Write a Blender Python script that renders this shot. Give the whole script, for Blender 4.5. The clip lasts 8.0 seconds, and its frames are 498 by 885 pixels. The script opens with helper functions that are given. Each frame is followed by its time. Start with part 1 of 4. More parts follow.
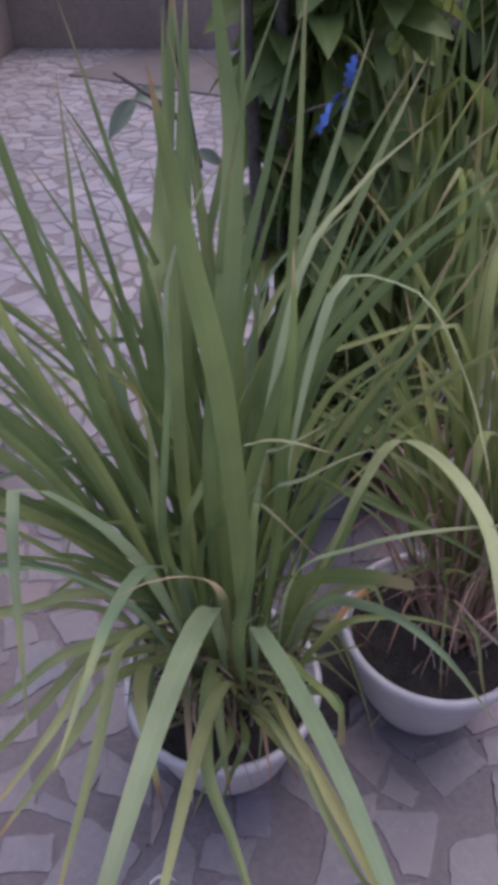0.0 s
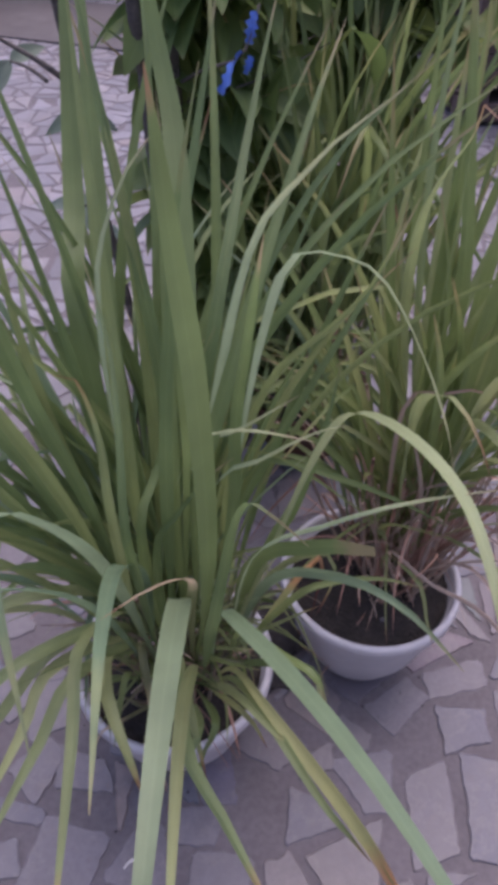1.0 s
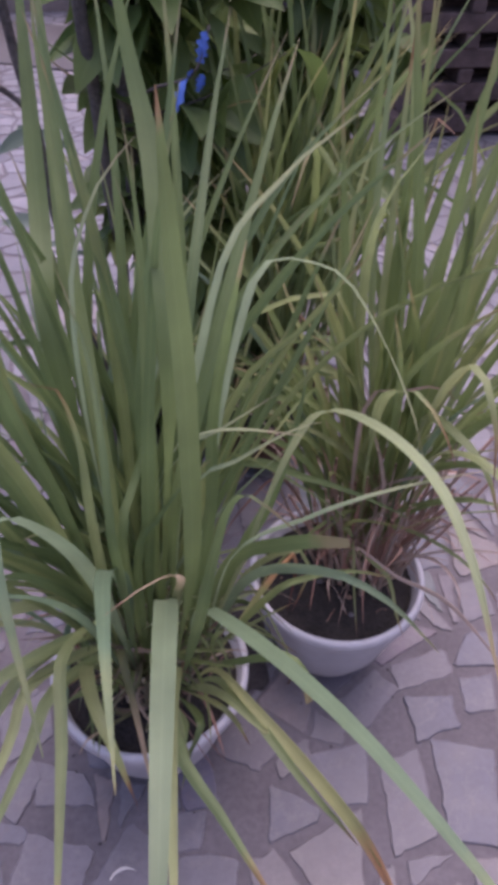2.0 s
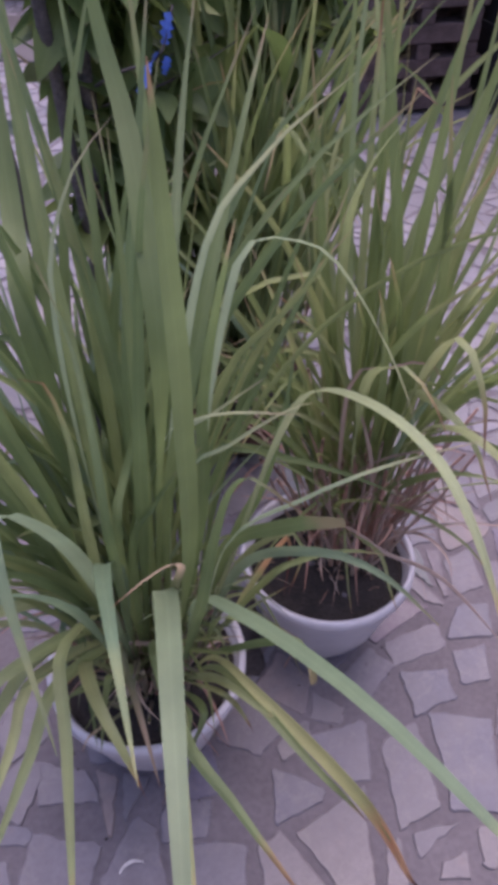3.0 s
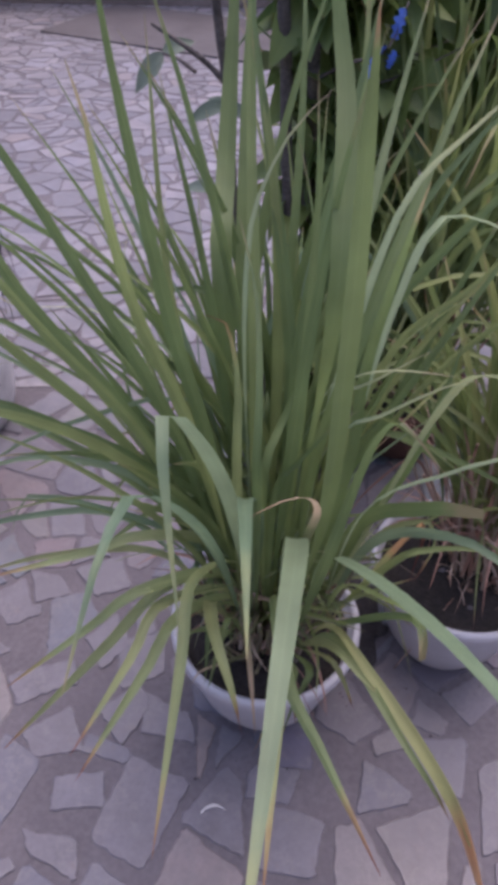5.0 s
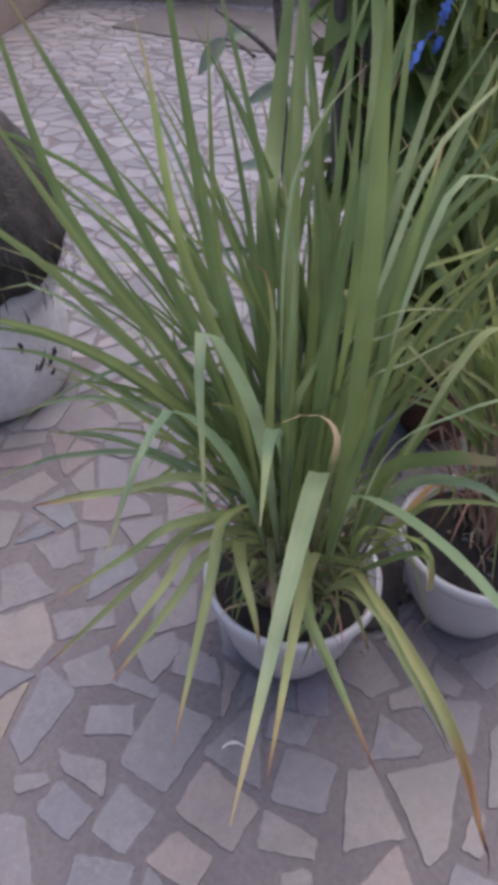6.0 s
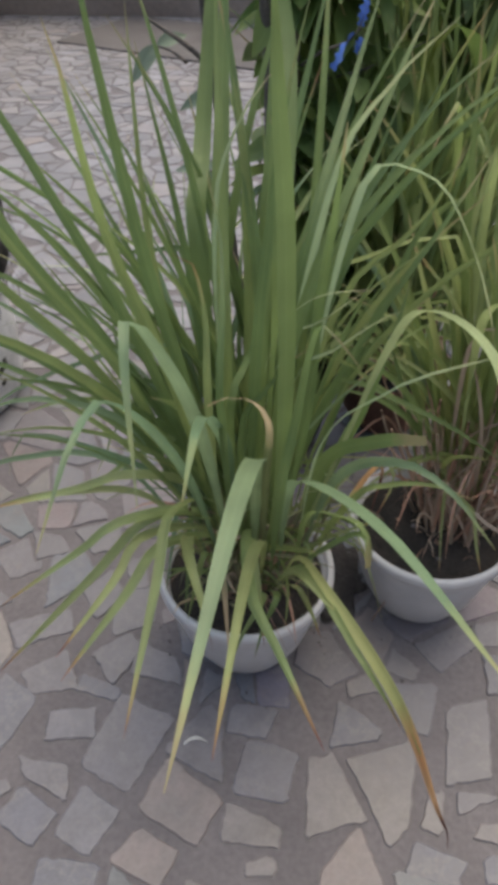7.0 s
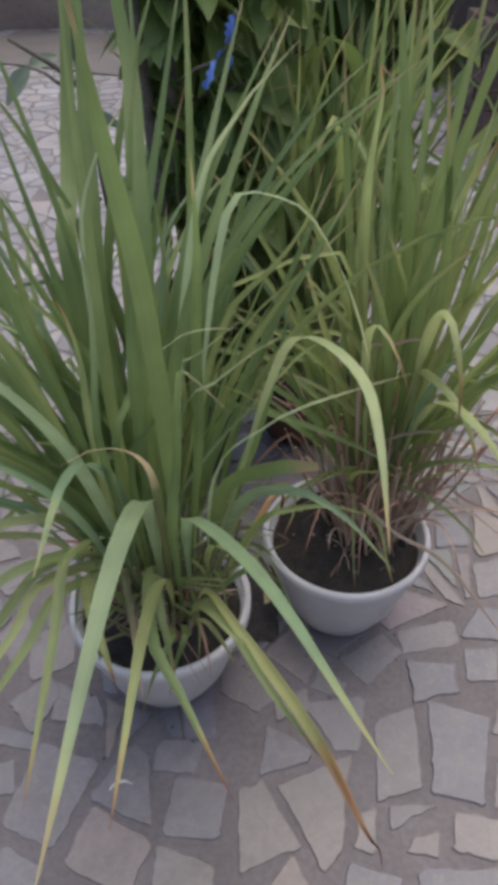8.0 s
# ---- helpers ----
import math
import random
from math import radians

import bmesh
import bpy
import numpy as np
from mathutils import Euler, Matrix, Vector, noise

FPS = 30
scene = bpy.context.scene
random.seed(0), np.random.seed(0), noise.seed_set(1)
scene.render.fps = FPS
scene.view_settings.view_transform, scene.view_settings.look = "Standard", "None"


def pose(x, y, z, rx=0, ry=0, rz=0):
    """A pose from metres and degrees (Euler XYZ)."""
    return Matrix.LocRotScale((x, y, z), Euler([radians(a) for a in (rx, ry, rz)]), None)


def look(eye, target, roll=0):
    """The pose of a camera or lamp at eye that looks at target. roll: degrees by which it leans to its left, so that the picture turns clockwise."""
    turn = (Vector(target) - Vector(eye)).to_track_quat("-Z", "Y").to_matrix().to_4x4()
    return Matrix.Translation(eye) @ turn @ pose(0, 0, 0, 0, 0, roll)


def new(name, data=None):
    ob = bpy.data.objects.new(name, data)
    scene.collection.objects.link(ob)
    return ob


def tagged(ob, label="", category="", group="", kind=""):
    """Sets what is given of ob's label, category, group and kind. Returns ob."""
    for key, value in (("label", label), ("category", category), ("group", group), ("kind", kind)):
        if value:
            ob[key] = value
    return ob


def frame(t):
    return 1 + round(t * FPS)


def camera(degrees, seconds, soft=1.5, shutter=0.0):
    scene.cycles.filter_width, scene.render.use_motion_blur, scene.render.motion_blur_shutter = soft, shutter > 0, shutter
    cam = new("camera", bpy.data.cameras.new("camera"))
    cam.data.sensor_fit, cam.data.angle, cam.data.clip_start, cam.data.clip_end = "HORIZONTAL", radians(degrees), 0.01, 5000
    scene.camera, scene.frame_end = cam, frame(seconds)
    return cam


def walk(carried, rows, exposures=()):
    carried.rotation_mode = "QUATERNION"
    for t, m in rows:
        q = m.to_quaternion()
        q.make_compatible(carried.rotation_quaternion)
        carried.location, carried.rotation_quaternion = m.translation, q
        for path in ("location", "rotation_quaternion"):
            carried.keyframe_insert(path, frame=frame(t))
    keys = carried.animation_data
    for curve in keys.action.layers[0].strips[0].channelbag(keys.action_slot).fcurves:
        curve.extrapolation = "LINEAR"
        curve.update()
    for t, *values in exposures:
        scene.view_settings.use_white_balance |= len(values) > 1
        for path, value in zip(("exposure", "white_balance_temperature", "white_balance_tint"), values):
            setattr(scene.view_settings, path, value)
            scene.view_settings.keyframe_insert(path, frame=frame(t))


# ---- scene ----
cam = camera(37.7, 8.0, soft=5.8)
PATH = [
    (0, (0.223, -0.846, 1.327), (0.066, 0.686, 0.051), -1.1),
    (0.5, (0.204, -0.839, 1.346), (0.159, 0.662, 0.025), -1.8),
    (1, (0.156, -0.814, 1.339), (0.301, 0.637, -0.03), 0.8),
    (1.5, (0.143, -0.833, 1.342), (0.38, 0.617, -0.015), 1.0),
    (1.7, (0.134, -0.837, 1.35), (0.416, 0.62, 0.009), 2.3),
    (2.8, (0.104, -0.842, 1.342), (0.441, 0.596, -0.006), 0.2),
    (3, (0.104, -0.834, 1.341), (0.46, 0.586, -0.022), 0.6),
    (3.5, (0.088, -0.821, 1.347), (0.429, 0.611, -0.007), 1.5),
    (4, (0.106, -0.816, 1.337), (0.331, 0.634, -0.022), 0.7),
    (4.5, (0.112, -0.854, 1.346), (0.258, 0.636, 0.02), 0.5),
    (5, (0.095, -0.907, 1.327), (0.041, 0.577, -0.013), 0.6),
    (5.2, (0.101, -0.927, 1.329), (0.031, 0.56, -0.007), 1.2),
    (6.3, (0.124, -1.038, 1.325), (-0.079, 0.437, -0.011), -0.0),
    (6.5, (0.124, -1.043, 1.325), (-0.072, 0.44, -0.002), 0.2),
    (7, (0.164, -1.046, 1.32), (0.066, 0.457, 0.004), -0.1),
    (7.5, (0.206, -1.008, 1.324), (0.225, 0.5, 0.01), -0.7),
    (8, (0.227, -0.997, 1.33), (0.297, 0.514, 0.021), -0.4),
]
EXPOSURES = [(0.0, 0.8, 6250, 28), (1.0, 0.92, 6250, 30), (1.7, 0.99, 6250, 35), (2.9, 1.02, 6200, 37), (3.6, 0.99, 6250, 33), (4.5, 0.98, 6250, 32), (5.2, 0.95, 6250, 27), (6.3, 1.02, 6740, 13), (6.9, 1.01, 7200, 4), (7.5, 0.99, 7150, 4), (8.0, 1.01, 6880, 8)]
walk(cam, [(t, look(eye, target, roll)) for t, eye, target, roll in PATH], EXPOSURES)
# ---------------------------------------------------------------- light
world = bpy.data.worlds.new("sky")
scene.world = world
world.use_nodes = True
wn, wl = world.node_tree.nodes, world.node_tree.links
sky = wn.new("ShaderNodeTexSky")
sky.sky_type, sky.sun_disc = "NISHITA", False
sky.sun_elevation, sky.sun_rotation = radians(71.5), radians(33.7)
sky.air_density, sky.dust_density, sky.ozone_density = 1.0, 3.0, 1.0
wn["Background"].inputs["Strength"].default_value = 0.15
wl.new(sky.outputs["Color"], wn["Background"].inputs["Color"])
sun_data = bpy.data.lights.new("sun", "SUN")
sun_data.energy, sun_data.angle, sun_data.color = 1.0, radians(60), (1.0, 0.96, 0.9)
sun = new("sun", sun_data)
sun.matrix_world = look((1.3, 1.95, 7.0), (0, 0, 0))


# ---------------------------------------------------------------- materials
def material(name):
    m = bpy.data.materials.new(name)
    m.use_nodes = True
    return m, m.node_tree.nodes, m.node_tree.links, m.node_tree.nodes["Principled BSDF"]


def ramp_node(n, stops):
    r = n.new("ShaderNodeValToRGB")
    while len(r.color_ramp.elements) < len(stops):
        r.color_ramp.elements.new(0.5)
    for e, (p, c) in zip(r.color_ramp.elements, stops):
        e.position, e.color = p, (*c, 1)
    return r


def noise_node(n, l, scale, detail=4.0, rough=0.55, coords=None):
    t = n.new("ShaderNodeTexNoise")
    t.inputs["Scale"].default_value, t.inputs["Detail"].default_value = scale, detail
    t.inputs["Roughness"].default_value = rough
    if coords is None:
        coords = n.new("ShaderNodeTexCoord").outputs["Object"]
    l.new(coords, t.inputs["Vector"])
    return t


def mix_node(n, l, a, b, fac, mode="MIX"):
    x = n.new("ShaderNodeMix")
    x.data_type, x.blend_type = "RGBA", mode
    for sock, v in ((x.inputs["A"], a), (x.inputs["B"], b), (x.inputs["Factor"], fac)):
        if isinstance(v, (int, float)):
            sock.default_value = v
        elif isinstance(v, tuple):
            sock.default_value = (*v, 1)
        else:
            l.new(v, sock)
    return x.outputs["Result"]


def bump_node(n, l, height, strength, dist=0.002):
    b = n.new("ShaderNodeBump")
    b.inputs["Strength"].default_value, b.inputs["Distance"].default_value = strength, dist
    l.new(height, b.inputs["Height"])
    return b.outputs["Normal"]


def speckled(name, dark, light, scale=8, fine=60, rough=0.8, bump=0.3, spots=0.35, dist=0.002):
    """A dull mineral or fibrous surface: broad stains and fine grain."""
    m, n, l, p = material(name)
    big, small = noise_node(n, l, scale), noise_node(n, l, fine, 6)
    base = ramp_node(n, [(0.3, dark), (0.7, light)])
    l.new(big.outputs["Fac"], base.inputs["Fac"])
    grain = ramp_node(n, [(0.3, (1 - spots,) * 3), (0.65, (1, 1, 1))])
    l.new(small.outputs["Fac"], grain.inputs["Fac"])
    l.new(mix_node(n, l, base.outputs["Color"], grain.outputs["Color"], 1.0, "MULTIPLY"), p.inputs["Base Color"])
    p.inputs["Roughness"].default_value = rough
    l.new(bump_node(n, l, small.outputs["Fac"], bump, dist), p.inputs["Normal"])
    return m


def leaf_material(name, shades, tip, tip_from, tip_to, glow=0.48, rough=0.48, spread=0.3, burnt=(0.10, 0.05, 0.03), burnt_from=0.955):
    """Blade of grass: parallel veins and midrib across, dry tip along, its own shade on every blade."""
    m, n, l, p = material(name)
    uv = n.new("ShaderNodeUVMap")
    xyz = n.new("ShaderNodeSeparateXYZ")
    l.new(uv.outputs["UV"], xyz.inputs["Vector"])
    info = n.new("ShaderNodeObjectInfo")
    shade = ramp_node(n, shades)
    l.new(info.outputs["Random"], shade.inputs["Fac"])
    # veins
    wave = n.new("ShaderNodeTexWave")
    wave.bands_direction = "X"
    wave.inputs["Scale"].default_value, wave.inputs["Distortion"].default_value = 4.0, 0.6
    l.new(uv.outputs["UV"], wave.inputs["Vector"])
    veins = ramp_node(n, [(0.0, (0.91,) * 3), (1.0, (1.05,) * 3)])
    l.new(wave.outputs["Fac"], veins.inputs["Fac"])
    c = mix_node(n, l, shade.outputs["Color"], veins.outputs["Color"], 1.0, "MULTIPLY")
    # pale midrib
    rib = n.new("ShaderNodeMath")
    rib.operation = "SUBTRACT"
    rib.inputs[1].default_value = 0.5
    l.new(xyz.outputs["X"], rib.inputs[0])
    rib2 = n.new("ShaderNodeMath")
    rib2.operation = "ABSOLUTE"
    l.new(rib.outputs[0], rib2.inputs[0])
    ribr = ramp_node(n, [(0.0, (0.12,) * 3), (0.07, (0.0,) * 3)])
    l.new(rib2.outputs[0], ribr.inputs["Fac"])
    c = mix_node(n, l, c, tuple(min(1, v * 1.5 + 0.03) for v in shades[-1][1]), ribr.outputs["Color"])
    # stains at two scales
    st = noise_node(n, l, 9.0, 5)
    stains = ramp_node(n, [(0.3, (0.72,) * 3), (0.7, (1.12,) * 3)])
    l.new(st.outputs["Fac"], stains.inputs["Fac"])
    c = mix_node(n, l, c, stains.outputs["Color"], 0.8, "MULTIPLY")
    # dry tip
    wob = n.new("ShaderNodeMath")
    wob.operation = "MULTIPLY_ADD"
    wob.inputs[1].default_value, wob.inputs[2].default_value = spread, -spread / 2
    l.new(st.outputs["Fac"], wob.inputs[0])
    along = n.new("ShaderNodeMath")
    along.operation = "ADD"
    l.new(xyz.outputs["Y"], along.inputs[0])
    l.new(wob.outputs[0], along.inputs[1])
    tipr = ramp_node(n, [(tip_from, (0,) * 3), (tip_to, (1,) * 3)])
    l.new(along.outputs[0], tipr.inputs["Fac"])
    c = mix_node(n, l, c, tip, tipr.outputs["Color"])
    endr = ramp_node(n, [(burnt_from, (0,) * 3), (min(1.0, burnt_from + 0.075), (1,) * 3)])
    l.new(along.outputs[0], endr.inputs["Fac"])
    c = mix_node(n, l, c, burnt, endr.outputs["Color"])
    l.new(c, p.inputs["Base Color"])
    p.inputs["Roughness"].default_value = rough
    p.inputs["Specular IOR Level"].default_value = 0.5
    l.new(bump_node(n, l, wave.outputs["Fac"], 0.25, 0.0006), p.inputs["Normal"])
    tr = n.new("ShaderNodeBsdfTranslucent")
    l.new(c, tr.inputs["Color"])
    mx = n.new("ShaderNodeMixShader")
    mx.inputs["Fac"].default_value = glow
    l.new(p.outputs["BSDF"], mx.inputs[1])
    l.new(tr.outputs["BSDF"], mx.inputs[2])
    l.new(mx.outputs["Shader"], n["Material Output"].inputs["Surface"])
    return m


def stone_material(name, joined):
    """Broken marble slabs: each piece has its own tone, with clouds, fine veins, mortar smears and dirt."""
    m, n, l, p = material(name)
    if joined:
        pick = n.new("ShaderNodeNewGeometry").outputs["Random Per Island"]
        # lighter tones than the near slabs, standing in for stronger open light farther off
        tone = ramp_node(n, [(0.0, (0.13, 0.123, 0.132)), (0.2, (0.215, 0.203, 0.215)), (0.4, (0.165, 0.155, 0.164)), (0.55, (0.265, 0.243, 0.242)),
                             (0.7, (0.15, 0.142, 0.155)), (0.85, (0.24, 0.228, 0.246)), (1.0, (0.212, 0.176, 0.165))])
        l.new(pick, tone.inputs["Fac"])
        own = tone.outputs["Color"]
    else:
        own = n.new("ShaderNodeObjectInfo").outputs["Color"]
    geo = n.new("ShaderNodeNewGeometry").outputs["Position"]
    cloud, fine, vein = noise_node(n, l, 14, 6, 0.6, geo), noise_node(n, l, 140, 4, 0.6, geo), noise_node(n, l, 6, 8, 0.7, geo)
    clouds = ramp_node(n, [(0.32, (0.74,) * 3), (0.5, (0.98,) * 3), (0.68, (1.16,) * 3)])
    l.new(cloud.outputs["Fac"], clouds.inputs["Fac"])
    c = mix_node(n, l, own, clouds.outputs["Color"], 0.8, "MULTIPLY")
    grain = ramp_node(n, [(0.35, (0.86,) * 3), (0.6, (1.04,) * 3)])
    l.new(fine.outputs["Fac"], grain.inputs["Fac"])
    c = mix_node(n, l, c, grain.outputs["Color"], 0.8, "MULTIPLY")
    # patches of smeared mortar and dirt
    smear = noise_node(n, l, 3.2, 8, 0.72, geo)
    smears = ramp_node(n, [(0.44, (0, 0, 0)), (0.6, (0.62,) * 3)])
    l.new(smear.outputs["Fac"], smears.inputs["Fac"])
    c = mix_node(n, l, c, (0.135, 0.124, 0.13), smears.outputs["Color"])
    # rusty blotches
    blot = noise_node(n, l, 22, 5, 0.65, geo)
    blots = ramp_node(n, [(0.60, (0, 0, 0)), (0.72, (0.35,) * 3)])
    l.new(blot.outputs["Fac"], blots.inputs["Fac"])
    c = mix_node(n, l, c, (0.17, 0.13, 0.11), blots.outputs["Color"])
    veins = ramp_node(n, [(0.485, (0, 0, 0)), (0.5, (0.35,) * 3), (0.515, (0, 0, 0))])
    l.new(vein.outputs["Fac"], veins.inputs["Fac"])
    c = mix_node(n, l, c, (0.22, 0.2, 0.19), veins.outputs["Color"])
    l.new(c, p.inputs["Base Color"])
    rough = ramp_node(n, [(0.3, (0.42,) * 3), (0.7, (0.66,) * 3)])
    p.inputs["IOR"].default_value = 1.5
    l.new(cloud.outputs["Fac"], rough.inputs["Fac"])
    l.new(rough.outputs["Color"], p.inputs["Roughness"])
    l.new(bump_node(n, l, fine.outputs["Fac"], 0.2, 0.0008), p.inputs["Normal"])
    return m


GREEN = [(0.0, (0.145, 0.212, 0.080)), (0.35, (0.170, 0.242, 0.088)), (0.7, (0.217, 0.288, 0.105)), (1.0, (0.297, 0.350, 0.128))]
YELLOW = [(0.0, (0.24, 0.315, 0.128)), (0.5, (0.305, 0.365, 0.152)), (1.0, (0.37, 0.41, 0.176))]
PALE = [(0.0, (0.185, 0.282, 0.158)), (0.5, (0.23, 0.325, 0.180)), (1.0, (0.275, 0.358, 0.195))]
BRIGHT = [(0.0, (0.36, 0.46, 0.26)), (1.0, (0.42, 0.52, 0.30))]
STRAWY = (0.34, 0.29, 0.15)
m_leaf = leaf_material("grass_leaf", GREEN, STRAWY, 0.93, 1.05, burnt=STRAWY)
m_pale = leaf_material("pale_grass_leaf", PALE, (0.38, 0.39, 0.17), 0.88, 1.1, burnt=STRAWY)
m_bright = leaf_material("bright_grass_leaf", BRIGHT, (0.46, 0.47, 0.24), 0.75, 1.0, burnt=(0.42, 0.36, 0.22))
m_yellow = leaf_material("yellowing_grass_leaf", YELLOW, (0.46, 0.28, 0.12), 0.88, 0.98, spread=0.16, burnt=(0.17, 0.065, 0.05), burnt_from=0.92)
m_lime = leaf_material("lime_grass_leaf", [(0.0, (0.33, 0.40, 0.19)), (1.0, (0.37, 0.43, 0.21))], (0.44, 0.36, 0.17), 0.93, 1.0, spread=0.1, burnt=(0.40, 0.24, 0.13))
m_mid = leaf_material("broad_grass_leaf", [(0.0, (0.168, 0.236, 0.082)), (1.0, (0.195, 0.262, 0.092))], STRAWY, 0.95, 1.03, burnt=(0.30, 0.17, 0.09))
m_rust = leaf_material("rust_tipped_leaf", [(0.0, (0.42, 0.445, 0.18)), (1.0, (0.45, 0.465, 0.19))], (0.62, 0.36, 0.18), 0.56, 0.64, spread=0.08, burnt=(0.10, 0.035, 0.025), burnt_from=0.80)
m_pink = leaf_material("dry_folded_leaf", [(0.0, (0.15, 0.18, 0.08)), (1.0, (0.2, 0.2, 0.1))], (0.55, 0.42, 0.27), 0.66, 0.80, spread=0.1, burnt=(0.40, 0.20, 0.12))
m_olive = leaf_material("olive_grass_leaf", [(0.0, (0.20, 0.27, 0.090)), (0.5, (0.265, 0.335, 0.117)), (1.0, (0.35, 0.39, 0.144))], (0.36, 0.27, 0.13), 0.85, 1.05, burnt=(0.38, 0.28, 0.15))
m_straw = leaf_material("dry_straw", [(0.0, (0.27, 0.155, 0.12)), (0.3, (0.43, 0.245, 0.18)), (0.65, (0.46, 0.335, 0.265)), (1.0, (0.57, 0.455, 0.36))], (0.32, 0.16, 0.11), 0.8, 1.0, glow=0.1, rough=0.75)
m_sheath = leaf_material("pale_dry_leaf", [(0.0, (0.33, 0.25, 0.20)), (1.0, (0.44, 0.34, 0.26))], (0.36, 0.26, 0.19), 0.8, 1.0, glow=0.1, rough=0.75)
m_stem = leaf_material("leaf_sheath", [(0.0, (0.22, 0.21, 0.13)), (0.5, (0.32, 0.29, 0.20)), (1.0, (0.26, 0.19, 0.16))], (0.14, 0.17, 0.07), 0.5, 1.0, glow=0.1, rough=0.6)
m_broad = leaf_material("broad_leaf", [(0.0, (0.115, 0.18, 0.055)), (0.6, (0.175, 0.25, 0.07)), (1.0, (0.26, 0.32, 0.085))], (0.2, 0.2, 0.08), 0.9, 1.1, glow=0.45, rough=0.55)
# paler grey-green copy of the broad leaf: its sheen is put into the colour
m_sheen = leaf_material("sheen_broad_leaf", [(0.0, (0.15, 0.20, 0.14)), (1.0, (0.22, 0.27, 0.20))], (0.2, 0.23, 0.16), 0.9, 1.1, glow=0.3, rough=0.7)
# same marble twice: the far copy is painted brighter, as if better lit
m_stone, m_stone_far_lit = stone_material("marble_slab", False), stone_material("marble_slabs_lit", True)
m_mortar = speckled("mortar", (0.120, 0.105, 0.109), (0.159, 0.140, 0.145), 7, 85, 0.9, 0.5, 0.24)
m_concrete = speckled("concrete", (0.08, 0.07, 0.068), (0.128, 0.114, 0.112), 3, 60, 0.9, 0.3, 0.2)
m_pot = speckled("white_plastic", (0.43, 0.42, 0.435), (0.53, 0.52, 0.53), 7, 40, 0.45, 0.05, 0.08)
m_terra = speckled("terracotta", (0.085, 0.042, 0.03), (0.16, 0.075, 0.05), 10, 90, 0.85, 0.3, 0.3)
m_soil = speckled("soil", (0.018, 0.014, 0.012), (0.045, 0.036, 0.03), 30, 160, 0.95, 1.0, 0.6, 0.006)
# dark brown that stands in for the shade between the pots
m_gap_shade = speckled("gap_shade_brown", (0.034, 0.028, 0.026), (0.07, 0.06, 0.057), 24, 140, 0.95, 0.8, 0.5, 0.004)
m_bark = speckled("bark", (0.075, 0.062, 0.053), (0.165, 0.138, 0.12), 30, 150, 0.9, 0.8, 0.5, 0.004)
m_plaster = speckled("stained_plaster", (0.20, 0.15, 0.122), (0.31, 0.245, 0.205), 1.2, 30, 0.9, 0.2, 0.2)
m_shed = speckled("dark_brown_plaster", (0.055, 0.042, 0.038), (0.11, 0.088, 0.08), 2.5, 50, 0.9, 0.3, 0.3)
# kept pale so that the unseen south wall throws light back on the leaves
m_bounce = speckled("bounce_plaster", (0.55, 0.53, 0.50), (0.66, 0.64, 0.60), 1.5, 40, 0.9, 0.2, 0.15)
m_limewash = speckled("limewash", (0.50, 0.485, 0.485), (0.72, 0.70, 0.70), 9, 60, 0.85, 0.35, 0.16)
m_fibre = speckled("dark_fibre", (0.03, 0.028, 0.026), (0.11, 0.10, 0.09), 14, 180, 0.95, 1.0, 0.6, 0.01)
m_wood = speckled("weathered_wood", (0.075, 0.05, 0.042), (0.16, 0.11, 0.095), 12, 120, 0.85, 0.5, 0.4)
m_black = speckled("black_plastic", (0.012, 0.012, 0.014), (0.03, 0.03, 0.034), 6, 60, 0.5, 0.1, 0.2)
m_blue = speckled("blue_plastic", (0.05, 0.11, 0.40), (0.09, 0.20, 0.58), 8, 60, 0.4, 0.1, 0.15)
m_white = speckled("dry_petal", (0.60, 0.57, 0.52), (0.75, 0.73, 0.69), 30, 200, 0.7, 0.2, 0.15)
m_pebble = speckled("pebble", (0.16, 0.09, 0.06), (0.30, 0.19, 0.13), 40, 200, 0.8, 0.4, 0.3)


# ---------------------------------------------------------------- mesh helpers
def finish(name, bm, mat, parent=None, label="", smooth=True):
    me = bpy.data.meshes.new(name)
    bm.to_mesh(me)
    bm.free()
    me.materials.append(mat)
    if smooth:
        for f in me.polygons:
            f.use_smooth = True
    ob = new(name, me)
    if parent is not None:
        ob.parent = parent
    if label:
        tagged(ob, label)
    return ob


def part(name, bm, mat, parent, label="", smooth=True):
    return finish(name, bm, mat, parent, label, smooth)


def holder(name, x, y, z=0.0):
    e = new(name)
    e.empty_display_size = 0.1
    e.location = (x, y, z)
    return e


def lathe(profile, seg=48, wobble=0.0, seed=0):
    bm = bmesh.new()
    rnd = random.Random(seed)
    rings = []
    for r, z in profile:
        if r < 1e-6:
            rings.append([bm.verts.new((0, 0, z))])
        else:
            rings.append([bm.verts.new((r * math.cos(2 * math.pi * i / seg) * (1 + wobble * (rnd.random() - 0.5)),
                                        r * math.sin(2 * math.pi * i / seg) * (1 + wobble * (rnd.random() - 0.5)), z)) for i in range(seg)])
    for a, b in zip(rings, rings[1:]):
        for i in range(seg):
            j = (i + 1) % seg
            if len(a) == 1 and len(b) == 1:
                continue
            if len(a) == 1:
                bm.faces.new((a[0], b[j], b[i]))
            elif len(b) == 1:
                bm.faces.new((a[i], a[j], b[0]))
            else:
                bm.faces.new((a[i], a[j], b[j], b[i]))
    bmesh.ops.recalc_face_normals(bm, faces=bm.faces)
    return bm


